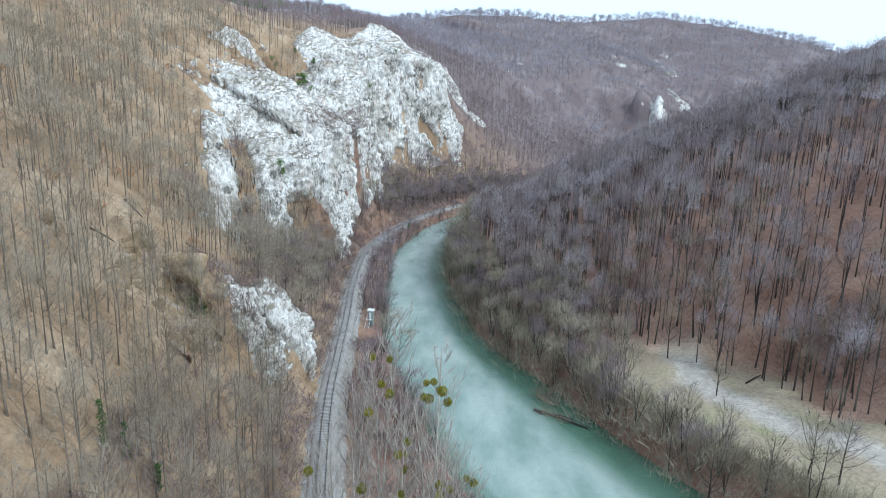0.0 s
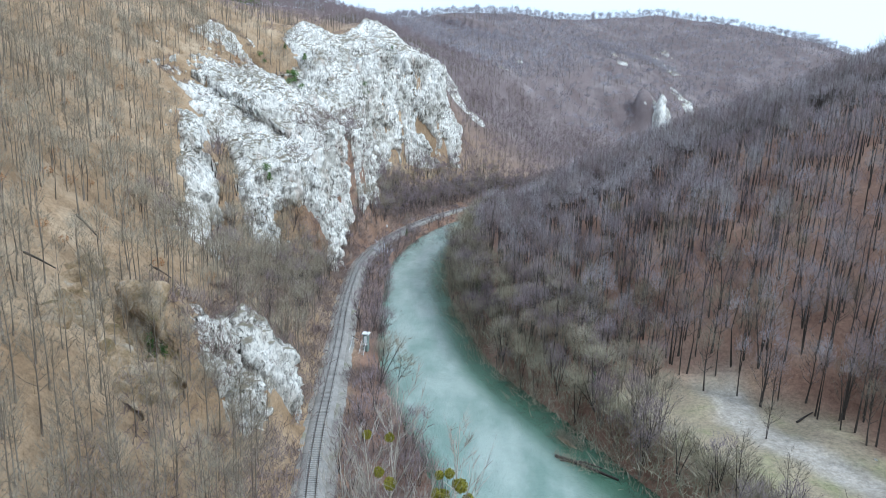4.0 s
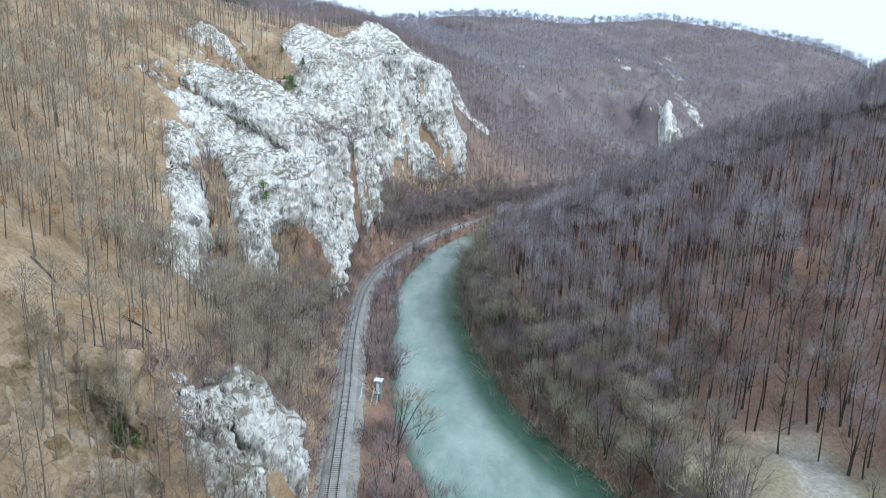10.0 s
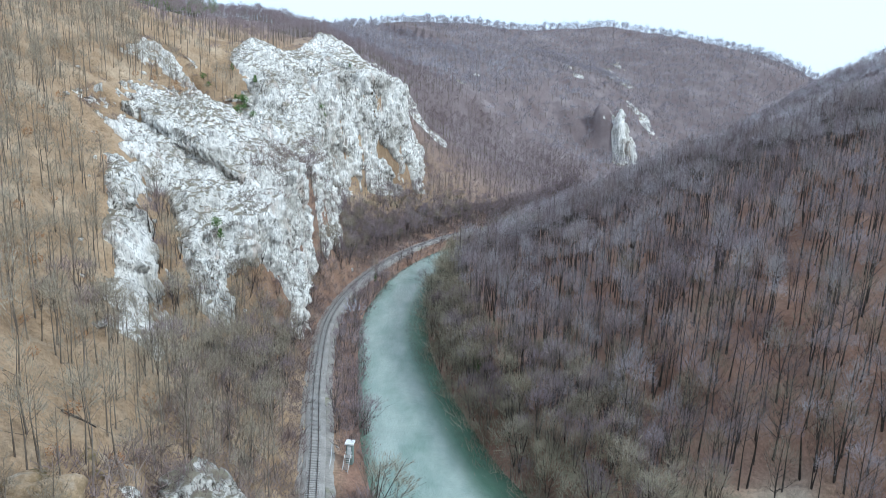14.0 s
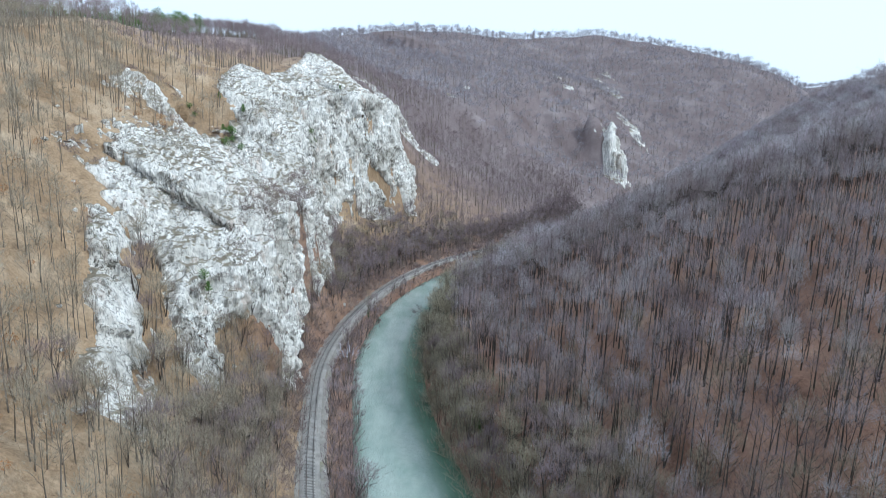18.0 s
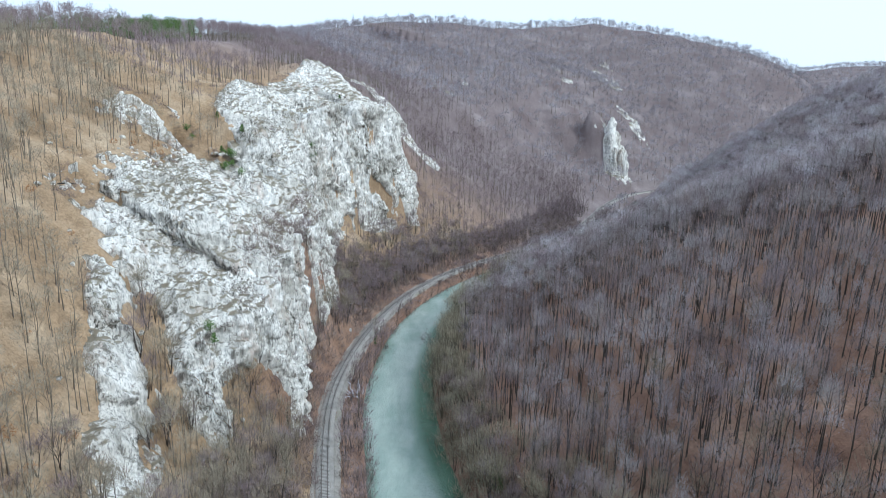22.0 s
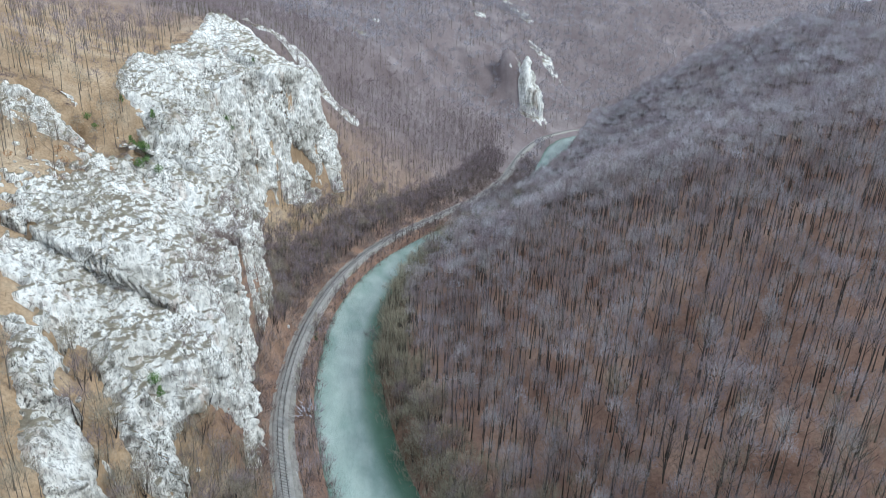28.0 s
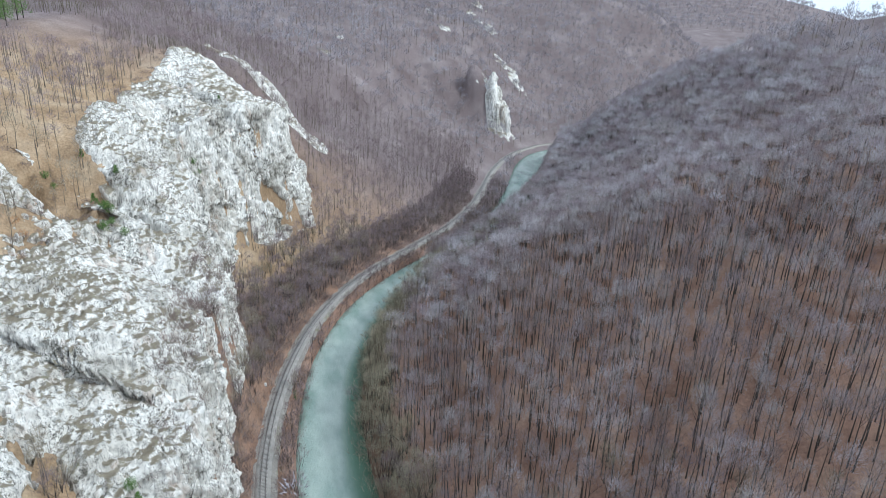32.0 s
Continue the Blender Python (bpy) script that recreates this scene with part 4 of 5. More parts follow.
for seed, gap, kinds, low in ((1, 4.0, POLE, True), (6, 4.7, MID, False)):
    x, y, rng = scatter(seed, 0, 330, 95, 640, gap)
    ok, rail, river, bank, bald = clear_of(x, y)
    share = pole_wood(x, y)
    keep = ok & (river < 0) & (x < 275 + 0.3 * (y - 300)) & (bank > 11 - 10 * smooth((y - 385) / 25)) & (rng.uniform(0, 1, len(x)) < 0.95 - 0.3 * smooth((205 - y) / 40))
    keep &= (share > rng.uniform(0, 1, len(x))) == low
    woods("pole_woods" if low else "hill_woods", "slender bare beech poles over russet leaf litter" if low else "broad domed grey crowns of bare beech wood covering the hill", kinds, x[keep], y[keep], rng, (0.75, 1.15), (M_BARK, M_TWIG if low else M_HAZECROWN))
# A close row of tall trees along the inner bank of the bend.
x, y, rng = scatter(5, 20, 240, 392, 610, 2.7)
ok, rail, river, bank, bald = clear_of(x, y)
keep = (river < 0) & (bank > 0.3) & (bank < 8) & (rng.uniform(0, 1, len(x)) < 0.9)
woods("bank_woods", "tall bare trees along the inner bank of the bend", POLE, x[keep], y[keep], rng, (0.8, 1.15))
# West slope.
x, y, rng = scatter(2, -210, 160, 40, 640, 3.9)
ok, rail, river, bank, bald = clear_of(x, y)
thin = np.where(x > -30, 1, 0.9) * (1 - np.clip(1.1 * bald, 0, 0.93))
keep = ok & (rail > 0) & (rng.uniform(0, 1, len(x)) < thin) & ~((x > -110) & (x < 0) & (y < 225) & (y > 40))
far = keep & (y > 335) & ~((x < -100) & (y > 425) & (y < 520)) & (rng.uniform(0, 1, len(x)) < 0.8)
keep &= y <= 335
woods("slope_woods", "bare beech wood on the steep western slope", THIN, x[keep], y[keep], rng, (0.55, 0.95), (M_PALEBARK, M_OLIVE))
woods("mauve_woods", "dense mauve-brown bare wood on the valley side", MAUVE, x[far], y[far], rng, (0.6, 1.0), (M_PALEBARK, M_MAUVE))
# Far hills.
x, y, rng = scatter(3, -470, 760, 250, 1240, 8.8)
ok, rail, river, bank, bald = clear_of(x, y)
mid_west = (rail > 0) & (x > -210) & (x < 160) & (y < 640)
mid_east = (river < 0) & (x < 275 + 0.3 * (y - 300)) & (y < 640) & (x < 330)
keep = ok & ~mid_west & ~mid_east & (rng.uniform(0, 1, len(x)) < 0.92)
woods("far_woods", "bare woods on the far valley sides", FAR, x[keep], y[keep], rng, (0.9, 1.5), (M_PALEBARK, M_HAZETWIG))

# The hills beyond the bend.
x, y, rng = scatter(4, 900, 2500, 1500, 2900, 24)
far = (np.hypot(x - 1800, y - 2400) < 950) & (y > 1.05 * x)
woods("distant_woods", "bare woods on a distant hill in haze-grey colour", FAR, x[far], y[far], rng, (1.6, 2.3), (M_PALEBARK, M_HAZETWIG))

# ---- single trees near the path ----
def tree_meshes(arrays, mats):
    (tv, tf), (cv, cf) = arrays
    return mesh_from("trunk", tv, tf, mats[0], True), mesh_from("crown", cv, cf, mats[1])


def tree(name, meshes, at, turn, size, label, group, extra=()):
    top = anchor(name, at, label, "tree", group)
    top.rotation_euler, top.scale = (0, 0, turn), (size[0], size[0], size[1])
    part("trunk", meshes[0], top)
    part("crown", meshes[1], top)
    for n, me, lab in extra:
        part(n, me, top, lab)
    return top


BEECH = [tree_meshes(bare_tree(100 + k, 17, 0.36, 2.1, 18, 20, 0.034, 1.1, 5, girth=0.0075, dome=420, forks=3, mid_crown=0.7, deep_crown=0.28), (M_PALEBARK, M_OLIVE)) for k in range(8)]
BANK = [tree_meshes(bare_tree(130 + k, 13, 0.3, 3.4, 20, 20, 0.05, 1.1, 5, stems=2 + k % 3, girth=0.012, dome=620, up=0.9, forks=3, mid_crown=0.72, deep_crown=0.26), ((M_BARK, M_PALEBARK)[k % 2], (M_WILLOW, M_OLIVE, M_MAUVE)[k % 3])) for k in range(6)]
OPEN_TREE = [tree_meshes(bare_tree(150 + k, 16, 0.28, 4.2, 24, 22, 0.04, 1.1, 6, stems=1 + k % 2, girth=0.013, up=0.9, lean=1.0, dome=620, forks=4, mid_crown=0.72, deep_crown=0.26), (M_BARK, M_OLIVE if k < 3 else M_TWIG)) for k in range(5)]


def put_trees(kinds, x, y, rng, name, label, group, tall, most, rest_kinds, rest_name, rest_label, rest_mats=(M_BARK, M_TWIG)):
    """The trees nearest the near end of the valley one by one, up to a count, and the others joined."""
    order = np.argsort(np.hypot(x + 10, y - 60))
    one, others = order[:most], order[most:]
    z = land(x[one], y[one])
    for k, zz in zip(one, z):
        h = rng.uniform(*tall)
        tree(name, kinds[rng.integers(len(kinds))], (x[k], y[k], zz - 0.1), rng.uniform(0, 6.28), (h * rng.uniform(0.85, 1.15), h), label, group)
    woods(rest_name, rest_label, rest_kinds, x[others], y[others], rng, tall, rest_mats)


# The wood on the near western slope.
x, y, rng = scatter(11, -112, -8, 32, 226, 3.5)
ok, rail, river, bank, bald = clear_of(x, y)
keep = ok & (rail > 7) & (rng.uniform(0, 1, len(x)) < 0.93 - np.clip(0.95 * bald, 0, 0.9))
put_trees(BEECH, x[keep], y[keep], rng, "beech_tree", "slender bare beech with grey trunk on the leaf-strewn slope", "slope beeches", (0.6, 0.95), 190, THIN, "slope_woods", "bare beech wood on the steep western slope", (M_PALEBARK, M_OLIVE))
# Trees along the eastern bank, over the water.
x, y, rng = scatter(12, -20, 130, 80, 500, 3.5)
ok, rail, river, bank, bald = clear_of(x, y)
keep = (river < 0) & (bank > 0.3) & (bank < 13 + 12 * smooth((210 - y) / 40)) & (rng.uniform(0, 1, len(x)) < 0.92) & ((y > 136) | (bank < 8)) & ((y > 112) | (bank < 4))
SMALL_BANK = [bare_tree(170 + k, 13, 0.3, 3.2, 9, 6, 0.075, 1.2, 3, stems=3, girth=0.011, dome=240, joints=3, bows=2, forks=2, mid_crown=0.72, deep_crown=0.26) for k in range(5)]
put_trees(BANK, x[keep], y[keep], rng, "bank_tree", "many-stemmed bare tree leaning over the river bank", "bank trees", (0.6, 1.15), 190, SMALL_BANK, "bank_woods", "bare alders and willows along the river bank", (M_BARK, M_WILLOW))
# Many-stemmed hazels at the foot of the cliffs.
HAZEL = [tree_meshes(bare_tree(160 + k, 10, 0.2, 2.8, 16, 14, 0.05, 1.1, 4, stems=4, girth=0.011, dome=420, up=1.0, forks=2, mid_crown=0.66, deep_crown=0.3), (M_BARK, M_OLIVE if k < 2 else M_MAUVE)) for k in range(4)]
x, y, rng = scatter(14, -76, 30, 150, 470, 4.4)
rail, _ = near(RAIL, x, y)
keep = (rail > 7) & (rail < np.where(y < 225, 52, 34)) & (stone(x, y) < 0.0) & (rng.uniform(0, 1, len(x)) < 0.75)
for ex, ey, ez in zip(x[keep], y[keep], land(x[keep], y[keep])):
    h = rng.uniform(0.6, 1.25)
    tree("hazel_tree", HAZEL[rng.integers(4)], (ex, ey, ez - 0.1), rng.uniform(0, 6.28), (h, h), "bushy bare hazel with many grey stems below the cliff", "hazels")
# Larger trees at the edge of the eastern wood and on the meadow.
WOOD_EDGE = [(62, 150), (76, 133), (84, 126), (91, 119), (101, 112), (70, 143), (55, 152), (48, 158), (88, 134), (97, 126), (110, 118), (66, 158), (80, 146), (118, 108), (45, 170), (57, 166)]
rng = np.random.default_rng(5)
for ex, ey in WOOD_EDGE:
    h = rng.uniform(0.85, 1.15)
    tree("oak_tree", OPEN_TREE[rng.integers(5)], (ex, ey, float(land(ex, ey)) - 0.1), rng.uniform(0, 6.28), (h, h), "large bare oak with spreading dark limbs by the wood", "wood-edge oaks")
x, y, rng2 = scatter(13, 20, 170, 112, 212, 8.5)
ok, rail, river, bank, bald = clear_of(x, y)
keep = ok & (river < 0) & (bank > 9) & (bank < 75)
for ex, ey, ez in zip(x[keep], y[keep], land(x[keep], y[keep])):
    h = rng2.uniform(0.8, 1.15)
    tree("oak_tree", OPEN_TREE[rng2.integers(5)], (ex, ey, ez - 0.1), rng2.uniform(0, 6.28), (h * 0.8, h), "tall bare oak with dark forked limbs over red-brown litter", "wood-edge oaks")
for ex, ey, h in [(49, 87, 0.9), (57, 84, 0.75), (64, 85, 0.8), (80, 107, 0.55), (54, 96, 0.6), (45, 97, 0.6), (62, 120, 0.55), (69, 84, 0.8), (50, 104, 0.6)]:
    tree("meadow_tree", OPEN_TREE[rng.integers(5)], (ex, ey, float(land(ex, ey)) - 0.1), rng.uniform(0, 6.28), (h, h), "small bare tree with crooked limbs on the dry meadow", "meadow trees")


# Tall pale poplars between track and water, with balls of mistletoe.
POPLAR = [tree_meshes(bare_tree(190 + k, 34, 0.3, 3.8, 44, 22, 0.045, 1.7, 6, stems=2, girth=0.0075, up=1.6, forks=5), (M_POPLAR, M_POPLAR)) for k in range(3)]
ball = mesh_from("mistletoe", *leaf_ball(7, 600, 0.8, 0.14), M_MISTLETOE)
for k, (px, py, h) in enumerate([(-6.5, 61, 1.12), (0, 57.5, 1.08), (2.5, 55, 0.85), (-10, 64, 0.95), (-3, 55.5, 0.9), (1, 50, 0.8), (-12, 57, 0.75), (5, 55, 0.72), (-8, 54, 0.8), (-15, 59, 0.66)]):
    t = tree("poplar_tree", POPLAR[k % 3], (px, py, float(land(px, py)) - 0.1), 1.3 * k, (h, h), "tall pale bare poplar with fine upright twigs", "bank poplars")
rng = np.random.default_rng(8)
for mx, my, mz in [(-7.8, 62, 32.1), (-5.6, 62, 31.9), (-5.3, 60, 28.1), (-6.4, 60, 29.3), (-0.5, 57, 31.2), (0.4, 57, 31.4), (1.1, 57, 30.4), (-0.1, 57, 29.1), (-0.8, 57, 29.3), (2.2, 57, 28.8), (1.5, 57, 30.2), (-2.6, 56, 23.7), (-2.8, 56, 22), (-2.8, 56, 19.8), (-3.7, 56, 21.9), (1.6, 54, 19.3), (2.9, 54, 18.7), (4.9, 55, 19.6), (5.8, 55, 19.1), (1.7, 54, 17.7), (-15.5, 58, 17.6), (-8.1, 55, 17.5), (-3, 54, 17.7), (-8, 60, 25.3)]:
    m = new("mistletoe", ball)
    m.location, m.scale, m.rotation_euler = (mx, my, mz), (rng.uniform(0.5, 0.85),) * 3, (0, 0, rng.uniform(0, 6))
    tagged(m, "yellow-green ball of mistletoe growing in a bare poplar", "mistletoe", "mistletoe balls")


# Ivy-clad trees, and the green saplings below the outcrop.
def ivy_column(seed, height, radius):
    rng = np.random.default_rng(seed)
    pieces = []
    for k in range(int(height / 0.55)):
        v, f = leaf_ball(seed + k, 40, radius * rng.uniform(0.5, 1.3), 0.2)
        pieces.append((v + [rng.normal() * 0.15, rng.normal() * 0.15, 0.6 + 0.55 * k], f))
    return mesh_from("ivy", *merge(pieces), M_GREEN)


for k, (ix, iy, h, r) in enumerate([(-39, 53, 9, 0.55), (-37.5, 55, 7, 0.5), (-33.7, 55, 5, 0.5), (31, 134, 8, 0.7), (7.5, 199, 9, 1.1), (8.5, 196, 7, 1.2), (-46, 96, 7, 1.0), (-44.5, 97, 5, 0.9), (-23, 300, 5, 0.8)]):
    tree("ivy_tree", BEECH[k % 8], (ix, iy, float(land(ix, iy)) - 0.1), k, (0.8, 0.75), "bare tree whose trunk is wrapped in green ivy", "ivy-clad trees", [("ivy", ivy_column(300 + 40 * k, h, r), "dark green ivy leaves")])


# ---- underwood ----
def brush(seed, n, size, width):
    rng = np.random.default_rng(seed)
    start = rng.normal(size=(n, 3)) * [size * 0.45, size * 0.45, 0]
    start[:, 2] = rng.uniform(-0.1, 0.5, n) * size * 0.5
    return slivers(rng, start, rng.normal(size=(n, 3)) * 0.55 + [0, 0, 0.7], size * rng.uniform(0.4, 1.0, n), width * rng.uniform(0.6, 1.3, n))


BUSH = [brush(400 + k, 46, 1.8, 0.075) for k in range(4)]


def thicket(name, label, x, y, rng, tall, mat, kinds=BUSH):
    z = land(x, y)
    pick = rng.integers(0, len(kinds), len(x))
    pieces = []
    for k in range(len(kinds)):
        sel = pick == k
        size = rng.uniform(*tall, sel.sum())
        pieces.append(spread_out(kinds[k], np.stack([x[sel], y[sel], z[sel]], -1), rng.uniform(0, 6.28, sel.sum()), size))
    tagged(new(name, mesh_from(name, *merge(pieces), mat)), label, "bushes", kind="stuff")


x, y, rng = scatter(21, -60, 150, 40, 540, 1.6)
rail, _ = near(RAIL, x, y)
river, half = near(RIVER, x, y)
bank = np.abs(river) - half[:, 0]
dense = 0.75 + 0.5 * vnoise(x / 6, y / 6, 2.0)
keep = (rail < -4.6) & (river > 0) & (bank > -0.7) & (np.hypot((x + 24) / 4, (y - 157) / 9) > 1) & (rng.uniform(0, 1, len(x)) < dense)
thicket("bank_thicket", "reddish-brown leafless thicket between the track and the water", x[keep], y[keep], rng, (0.6, 1.7), M_BRUSH)
keep = (rail > 3.4) & (rail < 26) & (x < 130) & (rng.uniform(0, 1, len(x)) < dense * 1.0)
thicket("slope_thicket", "brown brambles and bare bushes along the track", x[keep], y[keep], rng, (0.8, 2.0), M_BRUSH)
keep = (river < 0) & (bank > -0.6) & (bank < 9) & (rng.uniform(0, 1, len(x)) < dense * 1.1)
thicket("shore_thicket", "dry grass and bare brush on the eastern shore", x[keep], y[keep], rng, (1.0, 2.6), M_WILLOW)
x, y, rng = scatter(22, -130, -20, 150, 560, 2.6)
st = stone(x, y)
keep = (st > -0.7) & (rng.uniform(0, 1, len(x)) < np.where(st < 0.35, 0.45, 0.12) + 0.45 * vnoise(x / 8, y / 8, 3.0))
thicket("ledge_scrub", "brown scrub on the ledges of the cliffs", x[keep], y[keep], rng, (0.5, 1.4), M_BRUSH)
# Dry grass and brush under the western wood.
x, y, rng = scatter(25, -125, -30, 40, 330, 1.7)
ok, rail, river, bank, bald = clear_of(x, y)
keep = (stone(x, y) < 0.1) & (rail > 6) & (rng.uniform(0, 1, len(x)) < 0.6 + 0.6 * vnoise(x / 9, y / 9, 4.0))
DRY = [brush(460 + k, 26, 1.6, 0.05) for k in range(4)]
thicket("slope_brush", "dry yellow-brown grass and low brush on the slope", x[keep], y[keep], rng, (0.4, 1.4), M_DRYGRASS, DRY)
# Young trees with mauve twigs along the track.
x, y, rng = scatter(23, -60, 170, 100, 580, 2.8)
rail, _ = near(RAIL, x, y)
river, half = near(RIVER, x, y)
keep = ((rail < -4.4) & (river - half[:, 0] > -0.3)) | ((rail > 6) & (rail < 24) & (y > 215) & (stone(x, y) < -0.3))
keep &= (rng.uniform(0, 1, len(x)) < np.where(y > 178, 0.85, 0.4)) & (np.hypot((x + 23.5) / 5, (y - 154) / 13) > 1)
SAPLING = [bare_tree(420 + k, 7, 0.15, 2.0, 9, 9, 0.06, 1.5, 3, stems=3, girth=0.009, dome=40, joints=3, bows=2) for k in range(5)]
woods("trackside_saplings", "mauve leafless saplings crowding the track", SAPLING, x[keep], y[keep], rng, (0.6, 1.3), (M_BARK, M_MAUVE))
# Young beeches that keep their dead leaves.
x, y, rng = scatter(24, -110, -38, 100, 330, 7.0)
ok, rail, river, bank, bald = clear_of(x, y)
keep = ok & (rail > 10) & (rng.uniform(0, 1, len(x)) < 0.35 + 0.5 * vnoise(x / 15, y / 15, 6.0))
rus = mesh_from("dead_leaves", *leaf_ball(31, 130, 1.3, 0.17, 0.8), M_RUSSET)
stem = mesh_from("stem", *tube([(0, 0, -1.7), (0.05, 0.03, -0.5), (0, 0.1, 0.9)], [0.05, 0.04, 0.01], 4), M_BARK)
for sx0, sy0, sz0 in zip(x[keep][:70], y[keep][:70], land(x[keep][:70], y[keep][:70])):
    top = anchor("young_beech", (sx0, sy0, sz0 + 1.5), "young beech still holding rust-brown dead leaves", "tree", "young beeches")
    s = rng.uniform(0.55, 1.15)
    top.scale = (s, s, s)
    part("stem", stem, top)
    part("dead_leaves", rus, top)


# Pines on the cliff and on the skyline.
def pine(seed, height):
    rng = np.random.default_rng(seed)
    wood = tube([(0, 0, -0.4), (0.1, 0, height * 0.5), (0, 0.1, height)], [0.022 * height, 0.015 * height, 0.02], 5)
    pieces = []
    for k in range(16):
        q = 0.25 + 0.75 * k / 16
        a = 2.4 * k
        r = height * 0.26 * (1.1 - q) * rng.uniform(0.7, 1.2)
        v, f = leaf_ball(seed * 31 + k, 34, height * 0.11, 0.2 + 0.011 * height, 0.7)
        pieces.append((v + [math.cos(a) * r, math.sin(a) * r, q * height], f))
    return mesh_from("trunk", *wood, M_BARK, True), mesh_from("needles", *merge(pieces), M_PINE)


PINES = [pine(500 + k, 5.5) for k in range(3)]
for k, (px, py, s) in enumerate([(-77.3, 331.6, 0.7), (-84.5, 326, 0.75), (-83.4, 325, 0.6), (-50.5, 372, 0.6), (-51, 376, 0.5), (-88, 336, 0.6), (-53, 381, 0.6), (-44, 421, 0.5), (-62, 215, 0.6)]):
    top = anchor("pine_tree", (px, py, float(land(px, py)) + 0.3), "small green pine clinging to the rock", "tree", "cliff pines")
    top.scale, top.rotation_euler = (s, s, s), (0, 0, k)
    part("trunk", PINES[k % 3][0], top)
    part("needles", PINES[k % 3][1], top)

# ---- small things along the track and the river ----
def boxes(name, mat, *items):
    """Bevelled boxes joined into one mesh: centre, size and turn about z of each."""
    bm = bmesh.new()
    for (cx, cy, cz), (sx0, sy0, sz0), turn in items:
        made = bmesh.ops.create_cube(bm, size=1.0, matrix=Matrix.LocRotScale((cx, cy, cz), Euler((0, 0, turn)), (sx0, sy0, sz0)))
        edges = list({e for v in made["verts"] for e in v.link_edges})
        bmesh.ops.bevel(bm, geom=edges, offset=min(sx0, sy0, sz0) * 0.15, segments=1, affect="EDGES")
    me = bpy.data.meshes.new(name)
    bm.to_mesh(me)
    bm.free()
    me.materials.append(mat)
    return me


def pole(name, mat, points, radius, sides=6):
    return mesh_from(name, *tube(points, [radius] * len(points), sides), mat)


# The water-gauge cabin on the bank: a narrow shaft with a white cap, a stair and a railing.
zc = float(land(-22.4, 162)) - 0.1
cabin = anchor("gauge_cabin", (-22.4, 162, zc), "grey-green water-gauge cabin with a white roof on the bank", "cabin")
cabin.rotation_euler = (0, 0, -0.15)
part("shaft", boxes("shaft", M_GREENPAINT, ((0, 0.6, 2.3), (1.5, 1.5, 4.8), 0)), cabin)
part("roof", boxes("roof", M_WHITE, ((0, 0.6, 4.85), (1.9, 1.9, 0.35), 0)), cabin, "white slab roof")
part("door", boxes("door", M_WHITE, ((0, -0.17, 3.4), (0.75, 0.06, 1.9), 0)), cabin, "white metal door")
part("landing", boxes("landing", M_BALLAST, ((0, -0.8, 2.35), (1.6, 1.2, 0.12), 0)), cabin)
for k in range(8):
    part("step", boxes("step", M_BALLAST, ((0, -1.6 - 0.28 * k, 2.2 - 0.28 * k), (1.1, 0.28, 0.06), 0)), cabin)
for sx0 in (-0.6, 0.6):
    part("stair_rail", pole("stair_rail", M_WHITE, [(sx0, -0.3, 3.3), (sx0, -1.4, 3.3), (sx0, -3.8, 1.0)], 0.045), cabin, "white tube handrail")
    for py, pz in ((-0.3, 3.3), (-1.4, 3.3), (-2.6, 2.1), (-3.8, 1.0)):
        part("rail_post", pole("rail_post", M_WHITE, [(sx0, py, pz - 1.0), (sx0, py, pz)], 0.035), cabin)
part("mast", pole("mast", M_BARK, [(0.3, 0.9, 5.0), (0.3, 0.9, 6.4)], 0.04), cabin)

rail_thing = anchor("handrail", (-26.3, 163, -0.5), "bent white tube handrail beside the gravel path", "railing")
part("top_rail", pole("top_rail", M_WHITE, [(0.15, -4.0, 0.9), (0.1, -1.0, 1.0), (-0.3, 4.6, 1.1), (1.3, 3.4, 0.8)], 0.075), rail_thing)
for px, py, h in ((0.15, -4.0, 0.9), (0.1, -1.0, 1.0), (-0.1, 1.8, 1.05), (-0.3, 4.6, 1.1), (1.3, 3.4, 0.8)):
    part("post", pole("post", M_WHITE, [(px, py, -0.5), (px, py, h)], 0.06), rail_thing)

box0 = anchor("relay_box", (-33.2, 307, float(land(-33.2, 307))), "small white metal relay box beside the track", "box")
part("plinth", boxes("plinth", M_BALLAST, ((0, 0, 0.1), (0.9, 0.7, 0.5), 0)), box0)
part("cabinet", boxes("cabinet", M_WHITE, ((0, 0, 0.9), (0.8, 0.55, 1.1), 0)), box0)
part("door", boxes("door", M_WHITE, ((0.41, 0, 0.9), (0.03, 0.46, 0.95), 0)), box0)

for k, (d0, yy) in enumerate([(3.6, 225.5), (3.4, 268), (-3.6, 318), (3.5, 186), (-3.4, 142)]):
    q = TRACK[np.argmin(np.abs(TRACK[:, 1] - yy))]
    post = anchor("marker_post", (q[0] + d0, q[1], -0.45), "short white marker post beside the track", "post", "marker posts")
    part("post", pole("post", M_WHITE, [(0, 0, -0.2), (0, 0, 1.2)], 0.06), post)
    part("plate", boxes("plate", M_WHITE, ((0, -0.07, 1.25), (0.36, 0.04, 0.3), 0)), post)


